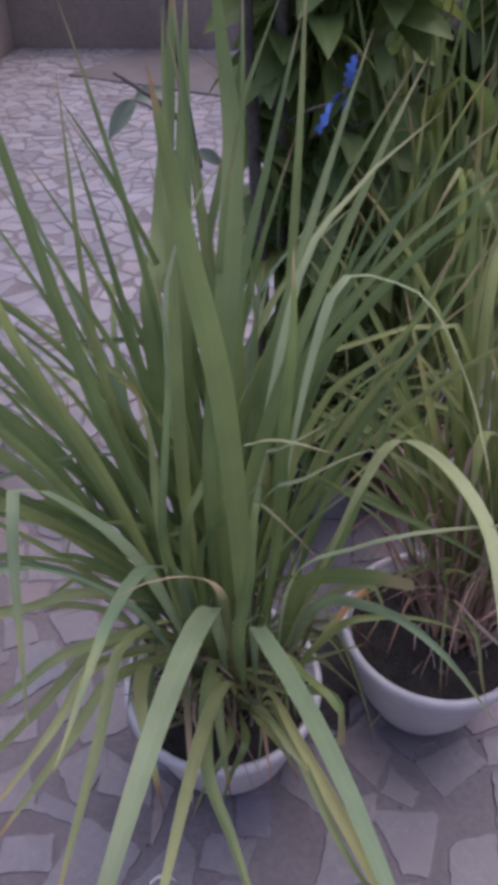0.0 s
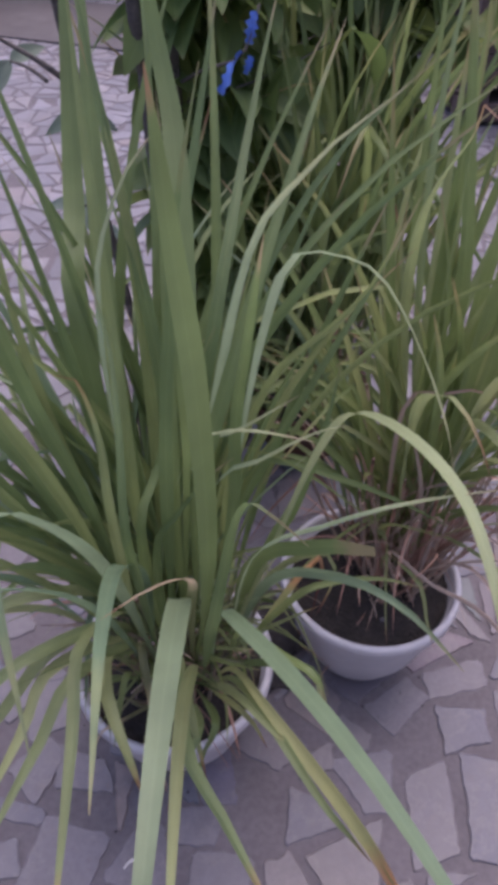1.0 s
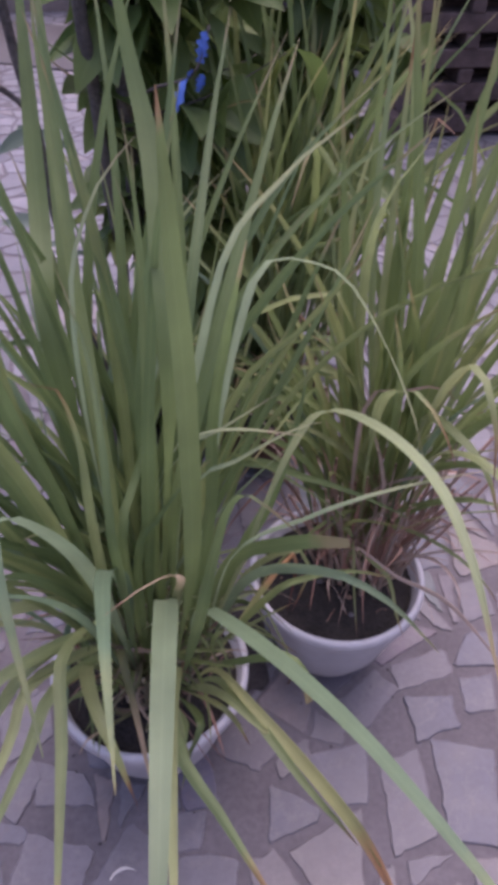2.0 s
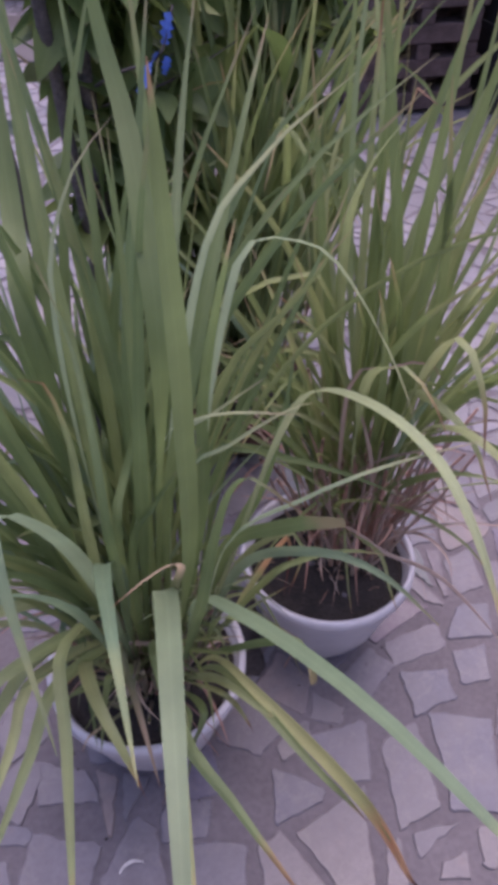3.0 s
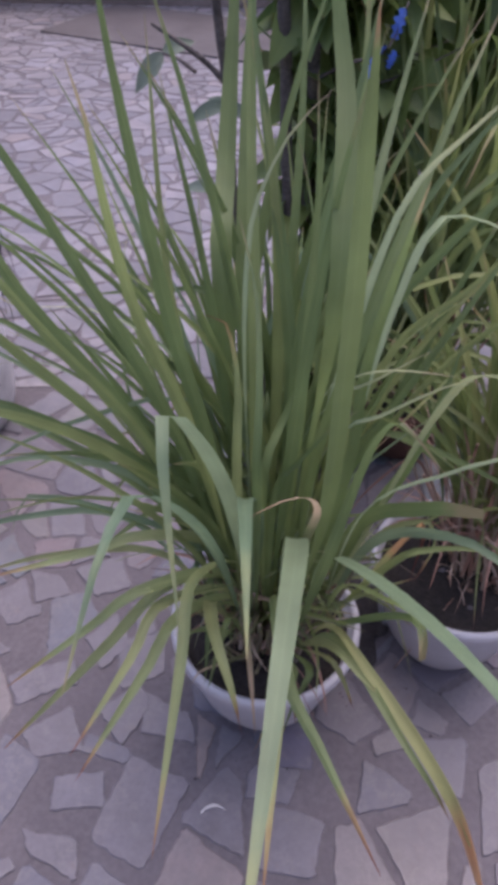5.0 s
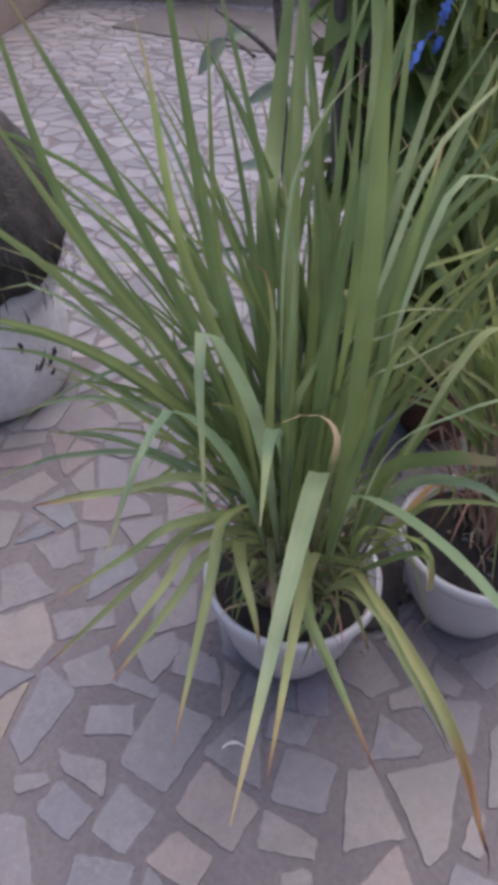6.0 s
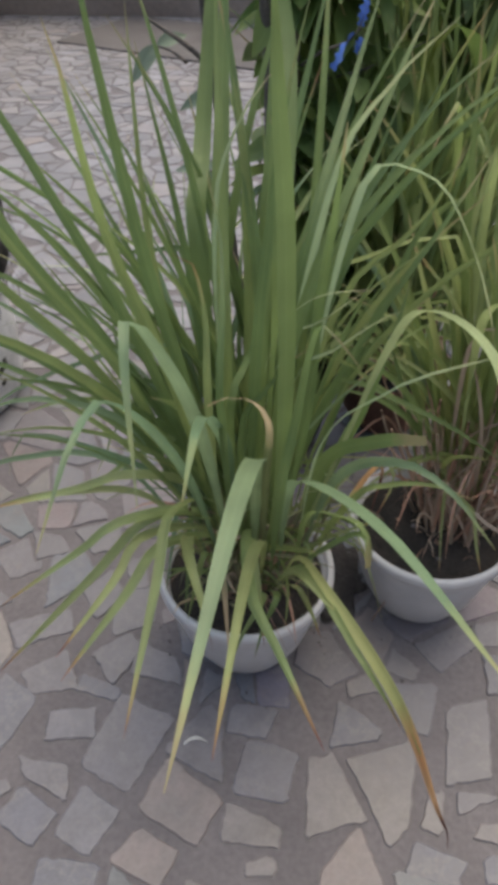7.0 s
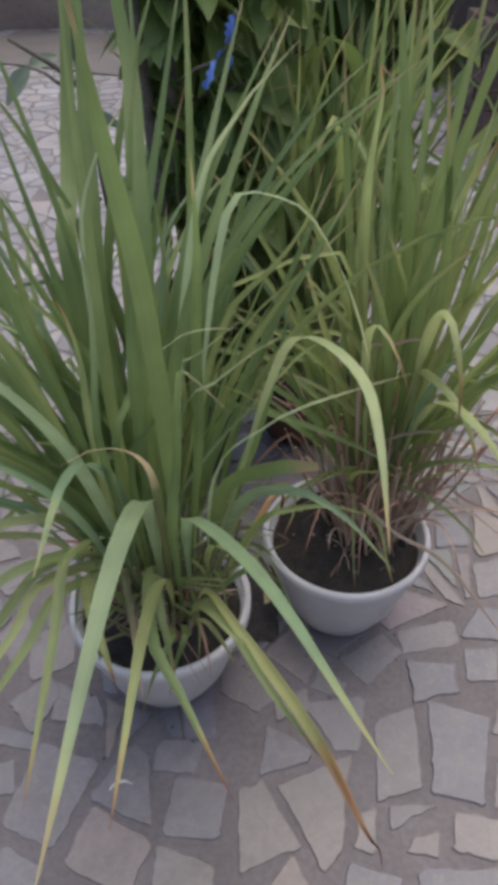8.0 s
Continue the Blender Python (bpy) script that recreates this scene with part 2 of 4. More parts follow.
def block(sx, sy, sz, at=(0, 0, 0), bevel=0.0, bm=None):
    own = bm or bmesh.new()
    got = bmesh.ops.create_cube(own, size=1.0)
    for v in got["verts"]:
        v.co = Vector((v.co.x * sx + at[0], v.co.y * sy + at[1], v.co.z * sz + at[2]))
    if bevel:
        edges = {e for v in got["verts"] for e in v.link_edges}
        bmesh.ops.bevel(own, geom=list(edges), offset=bevel, segments=2, affect="EDGES", profile=0.6)
    return own


def spline(points, n):
    """n + 1 places along a smooth curve through the points."""
    p = [Vector(q) for q in points]
    p = [p[0] * 2 - p[1]] + p + [p[-1] * 2 - p[-2]]
    lens = [(p[i + 1] - p[i]).length for i in range(1, len(p) - 2)]
    total, out = sum(lens), []
    for k in range(n + 1):
        s, i = total * k / n, 0
        while i < len(lens) - 1 and s > lens[i]:
            s -= lens[i]
            i += 1
        t = min(1.0, s / max(lens[i], 1e-9))
        a, b, c, d = p[i:i + 4]
        out.append(0.5 * ((2 * b) + (c - a) * t + (2 * a - 5 * b + 4 * c - d) * t * t + (3 * b - a - 3 * c + d) * t ** 3))
    return out


def ribbon(points, width, face=(0, -0.8, 0.6), twist=0.0, fold=0.22, n=20, base=0.12, blunt=False, bm=None, wave=0.0, taper=2.0, late=0.0):
    """A grass blade along the points: narrow at its foot, folded along the midrib, drawn out to a tip."""
    bm = bm or bmesh.new()
    uv = bm.loops.layers.uv.verify()
    c = spline(points, n)
    f = Vector(face).normalized()
    rows, last = [], None
    for i, q in enumerate(c):
        s = i / n
        t = (c[min(i + 1, n)] - c[max(i - 1, 0)]).normalized()
        side = t.cross(f)
        side = side.normalized() if side.length > 0.15 else (last or t.orthogonal().normalized())
        if last is not None and side.dot(last) < 0:
            side = -side
        if last is not None:
            side = (side + last * 1.2).normalized()
        last = side
        nrm = side.cross(t).normalized()
        ang = twist * s
        sd = side * math.cos(ang) + nrm * math.sin(ang)
        up = sd.cross(t).normalized()
        w = width * (base + (1 - base) * math.sin(min(s / 0.62, 1) * math.pi / 2) ** 2.1)
        if late:
            w = width * (base + (1 - base) * min(1.0, max(0.0, (s - late) / 0.22)))
        w *= 1 - max(0.0, (s - 0.45) / 0.55) ** (6 if blunt else taper) * (0.5 if blunt else 0.97)
        w *= 1 + wave * math.sin(s * 23)
        h = w / 2
        rows.append([bm.verts.new(q - sd * h + up * h * fold), bm.verts.new(q - sd * h * 0.45 + up * h * fold * 0.25), bm.verts.new(q - up * h * fold * 0.3),
                     bm.verts.new(q + sd * h * 0.45 + up * h * fold * 0.25), bm.verts.new(q + sd * h + up * h * fold)])
    for i in range(n):
        for k in range(4):
            face_ = bm.faces.new((rows[i][k], rows[i][k + 1], rows[i + 1][k + 1], rows[i + 1][k]))
            for loop, (u, v) in zip(face_.loops, ((k, i), (k + 1, i), (k + 1, i + 1), (k, i + 1))):
                loop[uv].uv = (u / 4, v / n)
    return bm


def tube(points, r0, r1, n=10, seg=7, bm=None, knots=0.0, seed=0):
    bm = bm or bmesh.new()
    uv = bm.loops.layers.uv.verify()
    rnd = random.Random(seed)
    c = spline(points, n)
    rows = []
    for i, q in enumerate(c):
        t = (c[min(i + 1, n)] - c[max(i - 1, 0)]).normalized()
        a = t.orthogonal().normalized()
        b = t.cross(a)
        r = r0 + (r1 - r0) * i / n
        r *= 1 + knots * (rnd.random() - 0.5)
        rows.append([bm.verts.new(q + (a * math.cos(2 * math.pi * k / seg) + b * math.sin(2 * math.pi * k / seg)) * r) for k in range(seg)])
    for i in range(n):
        for k in range(seg):
            j = (k + 1) % seg
            fc = bm.faces.new((rows[i][k], rows[i][j], rows[i + 1][j], rows[i + 1][k]))
            for loop, (u, v) in zip(fc.loops, ((k, i), (k + 1, i), (k + 1, i + 1), (k, i + 1))):
                loop[uv].uv = (u / seg, v / n)
    bm.faces.new(rows[0][::-1])
    bm.faces.new(rows[-1])
    return bm


# ---------------------------------------------------------------- the setting
bm = bmesh.new()
bmesh.ops.create_grid(bm, x_segments=40, y_segments=40, size=30)
ground = tagged(finish("ground", bm, m_mortar), "grey-brown mortar bed under the courtyard paving", "ground", kind="structure")

wall_north = tagged(finish("wall_north", block(7.6, 0.2, 1.0, (0.5, 5.85, 0.5), 0.01), m_plaster, smooth=False),
                    "brownish stained plaster wall at the courtyard's far end", "wall", kind="structure")
wall_west = tagged(finish("wall_west", block(0.2, 10.15, 1.0, (-2.45, 0.875, 0.5), 0.01), m_plaster, smooth=False),
                   "brownish stained plaster wall along the courtyard", "wall", kind="structure")
wall_east = tagged(finish("wall_east", block(0.2, 10.15, 2.6, (4.4, 0.875, 1.3), 0.01), m_plaster, smooth=False),
                   "stained plaster wall closing the courtyard", "wall", kind="structure")
# added wall, out of view behind the camera, set to shape the light
wall_south = tagged(finish("wall_south", block(6.9, 0.2, 2.6, (1.1, -4.1, 1.3), 0.01), m_bounce, smooth=False),
                    "unseen pale wall added behind the viewpoint to close the place and bounce light", "wall", kind="structure")
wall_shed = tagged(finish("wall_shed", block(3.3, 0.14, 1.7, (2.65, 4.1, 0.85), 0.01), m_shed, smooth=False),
                   "dark brown wall behind the plank stack", "wall", kind="structure")
step = tagged(finish("trim_step", block(2.3, 1.0, 0.014, (1.15, 0.5, 0.007), 0.006), m_concrete, smooth=False),
              "low grey-brown concrete step at the paving's far edge", "step", kind="structure")
step.matrix_world = pose(-1.64, 4.85, 0, 0, 0, -24)


# ---------------------------------------------------------------- the plants
def pot_profile(r, h):
    return [(0, 0.0), (0.52 * r, 0.0), (0.585 * r, 0.012), (0.735 * r, 0.28 * h), (0.86 * r, 0.62 * h), (0.92 * r, 0.865 * h), (0.922 * r, 0.93 * h),
            (0.905 * r, 0.94 * h), (0.87 * r, 0.80 * h), (0.76 * r, 0.5 * h), (0.0, 0.45 * h)]


def rim_profile(r, h):
    return [(0.92 * r, 0.862 * h), (0.975 * r, 0.875 * h), (1.0 * r, 0.91 * h), (1.0 * r, 0.965 * h), (0.985 * r, 0.99 * h), (0.955 * r, 1.0 * h),
            (0.925 * r, 0.985 * h), (0.902 * r, 0.935 * h)]


def soil_mesh(r, z, seed):
    bm = bmesh.new()
    bmesh.ops.create_circle(bm, cap_ends=True, segments=40, radius=r)
    bmesh.ops.triangulate(bm, faces=bm.faces)
    bmesh.ops.subdivide_edges(bm, edges=bm.edges, cuts=3, use_grid_fill=True)
    for v in bm.verts:
        d = math.hypot(v.co.x, v.co.y) / r
        v.co.z = z + 0.016 * (1 - d * d) + 0.012 * (noise.noise(v.co * 28 + Vector((seed, 0, 0)))) * (1 - d ** 4) + 0.006 * noise.noise(v.co * 75)
    return bm


def potted(name, x, y, r, h, pot_mat, label, category, soil_drop=0.14):
    p = tagged(holder(name, x, y), label, category)
    pot = part("pot", lathe(pot_profile(r, h)), pot_mat, p)
    part("rim", lathe(rim_profile(r, h)), pot_mat, pot)
    part("soil", soil_mesh(0.875 * r, h * (1 - soil_drop), x * 10), m_soil, p, "dark damp soil")
    return p


def blade(plant, width, mat, *points, **kw):
    """One leaf through places given in the courtyard."""
    o = plant.location
    rel = [Vector(q) - o for q in points]
    return part("leaf", ribbon(rel, width, **kw), mat, plant)


def clump(plant, rnd, count, mats, spread, lean, length, width, droop=1.0, azimuth=None, offset=(0, 0), z0=0.2, face_jit=0.7, ymin=-0.5):
    """Leaves sprung from the soil: each starts steep and bends over by its own weight."""
    done = 0
    while done < count:
        a = rnd.uniform(0, 2 * math.pi) if azimuth is None else math.radians(rnd.uniform(*azimuth))
        rr = spread * math.sqrt(rnd.random())
        b = rnd.uniform(0, 2 * math.pi)
        q = Vector((offset[0] + rr * math.cos(b), offset[1] + rr * math.sin(b), z0))
        tilt = math.radians(rnd.uniform(*lean))
        total, k = rnd.uniform(*length), 7
        d = droop * rnd.uniform(0.1, 1.6)
        turn = rnd.uniform(-1.7, 1.7)
        kink = rnd.uniform(0.45, 0.9) if rnd.random() < 0.16 else 2.0
        pts = [q.copy()]
        for i in range(k):
            s = (i + 0.5) / k
            th = tilt * (0.4 + 0.9 * s) + d * s * s * 0.9
            a += turn / k
            if s > kink:
                th = min(2.7, th + 1.5)
            q = q + Vector((math.cos(a) * math.sin(th), math.sin(a) * math.sin(th), math.cos(th))) * (total / k)
            pts.append(q.copy())
        if pts[-1].y + plant.location.y < ymin or min(p.z for p in pts) < 0.1 or max(p.y for p in pts) > 1.0:
            continue
        face = Vector((rnd.uniform(-face_jit, face_jit), -0.8, 0.55 + rnd.uniform(-0.3, 0.3)))
        part("leaf", ribbon(pts, rnd.uniform(*width), face, rnd.uniform(-0.9, 0.9), n=14), rnd.choice(mats), plant)
        done += 1


def stems(plant, rnd, count, mat, spread, offset, height, lean=18, r=(0.003, 0.006), z0=0.19):
    for i in range(count):
        rr, b = spread * math.sqrt(rnd.random()), rnd.uniform(0, 2 * math.pi)
        q = Vector((offset[0] + rr * math.cos(b), offset[1] + rr * math.sin(b), z0))
        a, t = b + rnd.uniform(-0.6, 0.6), math.radians(rnd.uniform(0, lean))
        hgt = rnd.uniform(*height)
        e = q + Vector((math.cos(a) * math.sin(t), math.sin(a) * math.sin(t), math.cos(t))) * hgt
        m = (q + e) / 2 + Vector((rnd.uniform(-0.01, 0.01), rnd.uniform(-0.01, 0.01), 0))
        rad = rnd.uniform(*r)
        part("stem", tube([q, m, e], rad * 1.3, rad * 0.7, 6, 6, knots=0.2, seed=i), mat, plant)


# the nearer lemongrass
near_grass = potted("lemongrass", 0.10, -0.155, 0.168, 0.235, m_pot, "lush green lemongrass in a white plastic pot on stone paving", "potted plant")
near_grass["group"] = "potted lemongrass"
UP = (0, 0.5, 0.85)
R = lambda dx, dy: (0.10 + 1.5 * dx, -0.155 + 1.4 * dy, 0.21)
# broad pale leaf bending over towards the house
blade(near_grass, 0.027, m_pale, R(0.01, -0.03), (0.125, -0.30, 0.56), (0.130, -0.385, 0.715), (0.115, -0.55, 0.785), (0.085, -0.815, 0.768), fold=0.12, face=UP)
blade(near_grass, 0.018, m_yellow, R(0.02, -0.03), (0.137, -0.33, 0.50), (0.122, -0.45, 0.57), (0.103, -0.704, 0.587), fold=0.2)
blade(near_grass, 0.018, m_yellow, R(-0.02, -0.03), (0.060, -0.214, 0.449), (-0.001, -0.302, 0.524), (-0.005, -0.42, 0.51), (-0.013, -0.635, 0.484), face=UP)
blade(near_grass, 0.019, m_yellow, R(0.03, -0.03), (0.111, -0.276, 0.465), (0.128, -0.457, 0.540), (0.162, -0.525, 0.53), (0.223, -0.649, 0.512))
blade(near_grass, 0.0195, m_rust, R(0.04, -0.03), (0.19, -0.30, 0.43), (0.231, -0.389, 0.473), (0.334, -0.523, 0.40), (0.42, -0.555, 0.16), (0.456, -0.545, 0.05), (0.462, -0.559, 0.012), n=40, taper=1.05, face=(-0.2, -0.5, 0.85))
blade(near_grass, 0.008, m_rust, (0.335, -0.52, 0.398), (0.36, -0.54, 0.34), (0.395, -0.55, 0.24), n=12, base=0.6, face=UP)
blade(near_grass, 0.022, m_pale, R(0.04, -0.03), (0.17, -0.30, 0.56), (0.194, -0.413, 0.705), (0.256, -0.60, 0.83), (0.318, -0.807, 0.906), fold=0.15, face=UP)
blade(near_grass, 0.012, m_pink, R(0.02, -0.02), (0.14, -0.33, 0.62), (0.145, -0.42, 0.80), (0.119, -0.488, 0.889), (0.082, -0.517, 0.895), n=26, face=UP)
blade(near_grass, 0.020, m_pale, R(-0.02, -0.02), (0.085, -0.28, 0.60), (0.073, -0.36, 0.75), (0.078, -0.50, 0.86), (0.086, -0.654, 0.912), face=UP)
blade(near_grass, 0.021, m_pale, R(-0.01, -0.02), (0.055, -0.33, 0.70), (0.02, -0.455, 0.945), (0.012, -0.49, 0.945), (0.03, -0.585, 0.83), n=30, fold=0.12, face=UP)
blade(near_grass, 0.020, m_pale, R(-0.02, -0.02), (0.03, -0.31, 0.60), (-0.016, -0.446, 0.84), (-0.035, -0.53, 0.87), (-0.055, -0.632, 0.813), face=UP)
blade(near_grass, 0.017, m_yellow, R(-0.04, -0.02), (0.039, -0.214, 0.390), (-0.051, -0.302, 0.465), (-0.079, -0.38, 0.455), (-0.129, -0.521, 0.465), face=(0.15, -0.3, 0.95))
blade(near_grass, 0.018, m_yellow, R(-0.04, -0.03), (0.050, -0.217, 0.375), (-0.025, -0.309, 0.450), (-0.06, -0.39, 0.44), (-0.123, -0.537, 0.435), face=(0.15, -0.3, 0.95))
blade(near_grass, 0.018, m_yellow, R(-0.04, -0.01), (0.043, -0.205, 0.406), (-0.043, -0.280, 0.481), (-0.129, -0.33, 0.40), (-0.286, -0.421, 0.252), face=(0.15, -0.3, 0.95))
blade(near_grass, 0.018, m_yellow, R(-0.04, -0.01), (0.030, -0.218, 0.434), (-0.074, -0.311, 0.509), (-0.134, -0.35, 0.482), (-0.243, -0.42, 0.433), face=(0.15, -0.3, 0.95))
blade(near_grass, 0.019, m_yellow, R(-0.04, 0.0), (0.029, -0.182, 0.447), (-0.076, -0.223, 0.522), (-0.156, -0.25, 0.512), (-0.301, -0.30, 0.504), face=(0.15, -0.3, 0.95))
blade(near_grass, 0.0075, m_bright, R(-0.02, 0.02), (0.11, -0.21, 0.62), (0.152, -0.295, 0.845), (0.173, -0.33, 0.896), (0.194, -0.37, 0.935), (0.217, -0.405, 0.961), (0.243, -0.44, 0.982), n=34, base=0.12, late=0.66, taper=4, face=(0, -0.25, 0.95))
blade(near_grass, 0.0075, m_bright, R(-0.01, 0.02), (0.13, -0.17, 0.62), (0.169, -0.24, 0.796), (0.20, -0.26, 0.834), (0.234, -0.28, 0.877), (0.256, -0.297, 0.909), n=34, base=0.3, late=0.62, taper=4, face=(0, -0.25, 0.95))
blade(near_grass, 0.008, m_bright, R(-0.01, 0.02), (0.135, -0.18, 0.55), (0.181, -0.25, 0.753), (0.219, -0.275, 0.802), (0.253, -0.30, 0.851), (0.277, -0.32, 0.884), (0.294, -0.335, 0.901), n=34, base=0.3, late=0.58, taper=4, face=(0, -0.25, 0.95))
blade(near_grass, 0.0115, m_bright, R(0.03, 0.0), (0.16, -0.19, 0.65), (0.205, -0.237, 1.0), (0.25, -0.284, 1.115), (0.301, -0.336, 1.189), n=28, taper=1.8)
# two leaves that rise beside the tuft and arch over the far pot
blade(near_grass, 0.0200, m_lime, R(0.05, 0.0), (0.228, -0.215, 0.50), (0.262, -0.226, 0.650), (0.290, -0.238, 0.770), (0.314, -0.268, 0.855), (0.343, -0.345, 0.897), (0.367, -0.43, 0.907), (0.366, -0.52, 0.902), (0.362, -0.605, 0.862), n=44, base=0.45, late=0.48, taper=2.6, face=UP)
blade(near_grass, 0.0125, m_bright, R(0.04, 0.0), (0.192, -0.230, 0.66), (0.215, -0.235, 0.87), (0.240, -0.246, 1.005), (0.262, -0.251, 1.028), (0.295, -0.250, 1.022), (0.330, -0.252, 1.000), (0.364, -0.290, 0.948), (0.384, -0.345, 0.894), (0.396, -0.375, 0.835), n=48, base=0.3, late=0.5, taper=3, face=UP)
# tall upright leaves
blade(near_grass, 0.0210, m_mid, R(0.02, -0.02), (0.160, -0.335, 0.68), (0.159, -0.396, 0.970), (0.149, -0.455, 1.146), (0.143, -0.488, 1.248), n=32, fold=0.1, taper=5, base=0.32, late=0.3, face=(0.3, -0.75, 0.55))
blade(near_grass, 0.0215, m_mid, R(0.01, 0.0), (0.141, -0.27, 0.72), (0.151, -0.335, 0.975), (0.153, -0.280, 1.080), (0.151, -0.228, 1.135), (0.143, -0.196, 1.180), (0.137, -0.188, 1.225), (0.130, -0.185, 1.275), n=40, fold=0.1, taper=5, base=0.34, late=0.54)
blade(near_grass, 0.0155, m_leaf, R(0.0, -0.01), (0.118, -0.265, 0.66), (0.127, -0.303, 0.860), (0.137, -0.299, 0.969), (0.146, -0.302, 1.062), (0.158, -0.308, 1.139), (0.171, -0.309, 1.198), n=32, fold=0.1, taper=1.8, base=0.45, late=0.3)
blade(near_grass, 0.0155, m_leaf, R(0.03, -0.01), (0.192, -0.247, 0.663), (0.198, -0.249, 0.832), (0.207, -0.293, 0.984), (0.208, -0.373, 1.111))
blade(near_grass, 0.0280, m_mid, R(-0.02, 0.01), (0.030, -0.088, 0.843), (0.027, 0.008, 0.931), (0.029, 0.088, 1.027), (0.032, 0.152, 1.125), (0.034, 0.20, 1.22), fold=0.1, taper=3)
blade(near_grass, 0.0070, m_bright, R(-0.01, 0.0), (0.062, -0.165, 0.75), (0.065, -0.153, 0.947), (0.080, -0.128, 1.003), (0.109, -0.118, 1.058), (0.150, -0.126, 1.104), n=26, late=0.5, base=0.3, taper=3)
blade(near_grass, 0.0115, m_leaf, R(-0.01, -0.02), (0.084, -0.33, 0.70), (0.083, -0.347, 0.800), (0.083, -0.290, 0.870), (0.075, -0.215, 0.925), (0.054, -0.155, 0.981), n=26, fold=0.12)
blade(near_grass, 0.0125, m_leaf, R(0.0, -0.02), (0.089, -0.288, 0.686), (0.111, -0.251, 0.771), (0.145, -0.229, 0.855), (0.181, -0.222, 0.937), n=26, fold=0.12)
blade(near_grass, 0.0150, m_leaf, R(0.03, -0.03), (0.158, -0.36, 0.60), (0.165, -0.402, 0.718), (0.175, -0.405, 0.791), (0.184, -0.440, 0.905), (0.191, -0.478, 0.966), (0.197, -0.486, 0.968), (0.212, -0.490, 0.955), (0.233, -0.488, 0.925), n=44, fold=0.12, taper=1.6)
blade(near_grass, 0.0110, m_leaf, R(0.05, 0.01), (0.19, -0.19, 0.65), (0.238, -0.206, 0.853), (0.289, -0.219, 0.921), (0.327, -0.237, 0.988), (0.342, -0.249, 1.057), n=24)
blade(near_grass, 0.0270, m_leaf, R(-0.01, 0.02), (0.06, -0.08, 0.75), (0.055, 0.05, 1.0), (0.057, 0.15, 1.2), fold=0.1, taper=3)
blade(near_grass, 0.0180, m_leaf, R(-0.03, 0.0), (-0.06, -0.18, 0.65), (-0.20, -0.20, 0.926), (-0.239, -0.22, 1.143), (-0.25, -0.23, 1.2))
blade(near_grass, 0.0172, m_leaf, R(-0.03, 0.0), (-0.02, -0.20, 0.68), (-0.118, -0.24, 0.983), (-0.189, -0.25, 1.141), (-0.22, -0.25, 1.2))
blade(near_grass, 0.0164, m_leaf, R(-0.02, 0.0), (0.01, -0.24, 0.7), (-0.046, -0.28, 0.945), (-0.048, -0.36, 1.152), (-0.05, -0.38, 1.19))
blade(near_grass, 0.0197, m_leaf, R(-0.02, 0.0), (0.02, -0.19, 0.65), (-0.021, -0.20, 0.861), (-0.053, -0.22, 1.138), (-0.06, -0.23, 1.25))
blade(near_grass, 0.0115, m_leaf, R(-0.01, 0.03), (0.0, -0.13, 0.65), (-0.034, -0.12, 0.884), (-0.05, -0.05, 1.15))
blade(near_grass, 0.0131, m_leaf, R(-0.01, 0.03), (0.04, -0.13, 0.65), (0.012, -0.12, 0.887), (-0.032, -0.10, 1.112))
blade(near_grass, 0.0148, m_leaf, R(-0.03, 0.0), (-0.05, -0.21, 0.66), (-0.154, -0.25, 0.886), (-0.223, -0.30, 1.073), (-0.24, -0.31, 1.13))
blade(near_grass, 0.0164, m_leaf, R(-0.04, 0.0), (-0.07, -0.19, 0.62), (-0.206, -0.22, 0.841), (-0.286, -0.25, 0.943), (-0.36, -0.27, 1.03))
blade(near_grass, 0.0156, m_leaf, R(-0.04, 0.0), (-0.05, -0.2, 0.58), (-0.171, -0.25, 0.758), (-0.301, -0.28, 0.831), (-0.40, -0.29, 0.86))
blade(near_grass, 0.0098, m_pale, R(-0.04, 0.02), (-0.10, -0.15, 0.62), (-0.269, -0.15, 0.793), (-0.372, -0.12, 0.768))
blade(near_grass, 0.0131, m_pale, R(-0.04, 0.0), (-0.06, -0.17, 0.55), (-0.199, -0.20, 0.649), (-0.341, -0.20, 0.606))
blade(near_grass, 0.0115, m_pale, R(-0.04, 0.0), (-0.10, -0.18, 0.50), (-0.262, -0.20, 0.526), (-0.425, -0.20, 0.447))
blade(near_grass, 0.0131, m_yellow, R(-0.04, 0.0), (-0.06, -0.19, 0.44), (-0.216, -0.22, 0.467), (-0.348, -0.22, 0.415))
blade(near_grass, 0.0180, m_leaf, R(0.0, 0.0), (0.08, -0.2, 0.6), (0.077, -0.20, 0.801), (0.06, -0.05, 1.11), (0.06, -0.02, 1.2))
blade(near_grass, 0.0180, m_leaf, R(0.01, 0.02), (0.12, -0.14, 0.6), (0.117, -0.10, 0.799), (0.063, 0.05, 1.108), (0.05, 0.1, 1.2))
blade(near_grass, 0.0148, m_leaf, R(0.02, 0.0), (0.125, -0.23, 0.6), (0.131, -0.25, 0.803), (0.138, -0.20, 1.118))
blade(near_grass, 0.0164, m_leaf, R(0.02, 0.0), (0.125, -0.2, 0.65), (0.13, -0.20, 0.88), (0.177, -0.10, 1.101), (0.20, -0.05, 1.2))
blade(near_grass, 0.0164, m_leaf, R(0.03, 0.0), (0.15, -0.23, 0.65), (0.186, -0.25, 0.873), (0.274, -0.10, 1.062), (0.33, 0.0, 1.15))
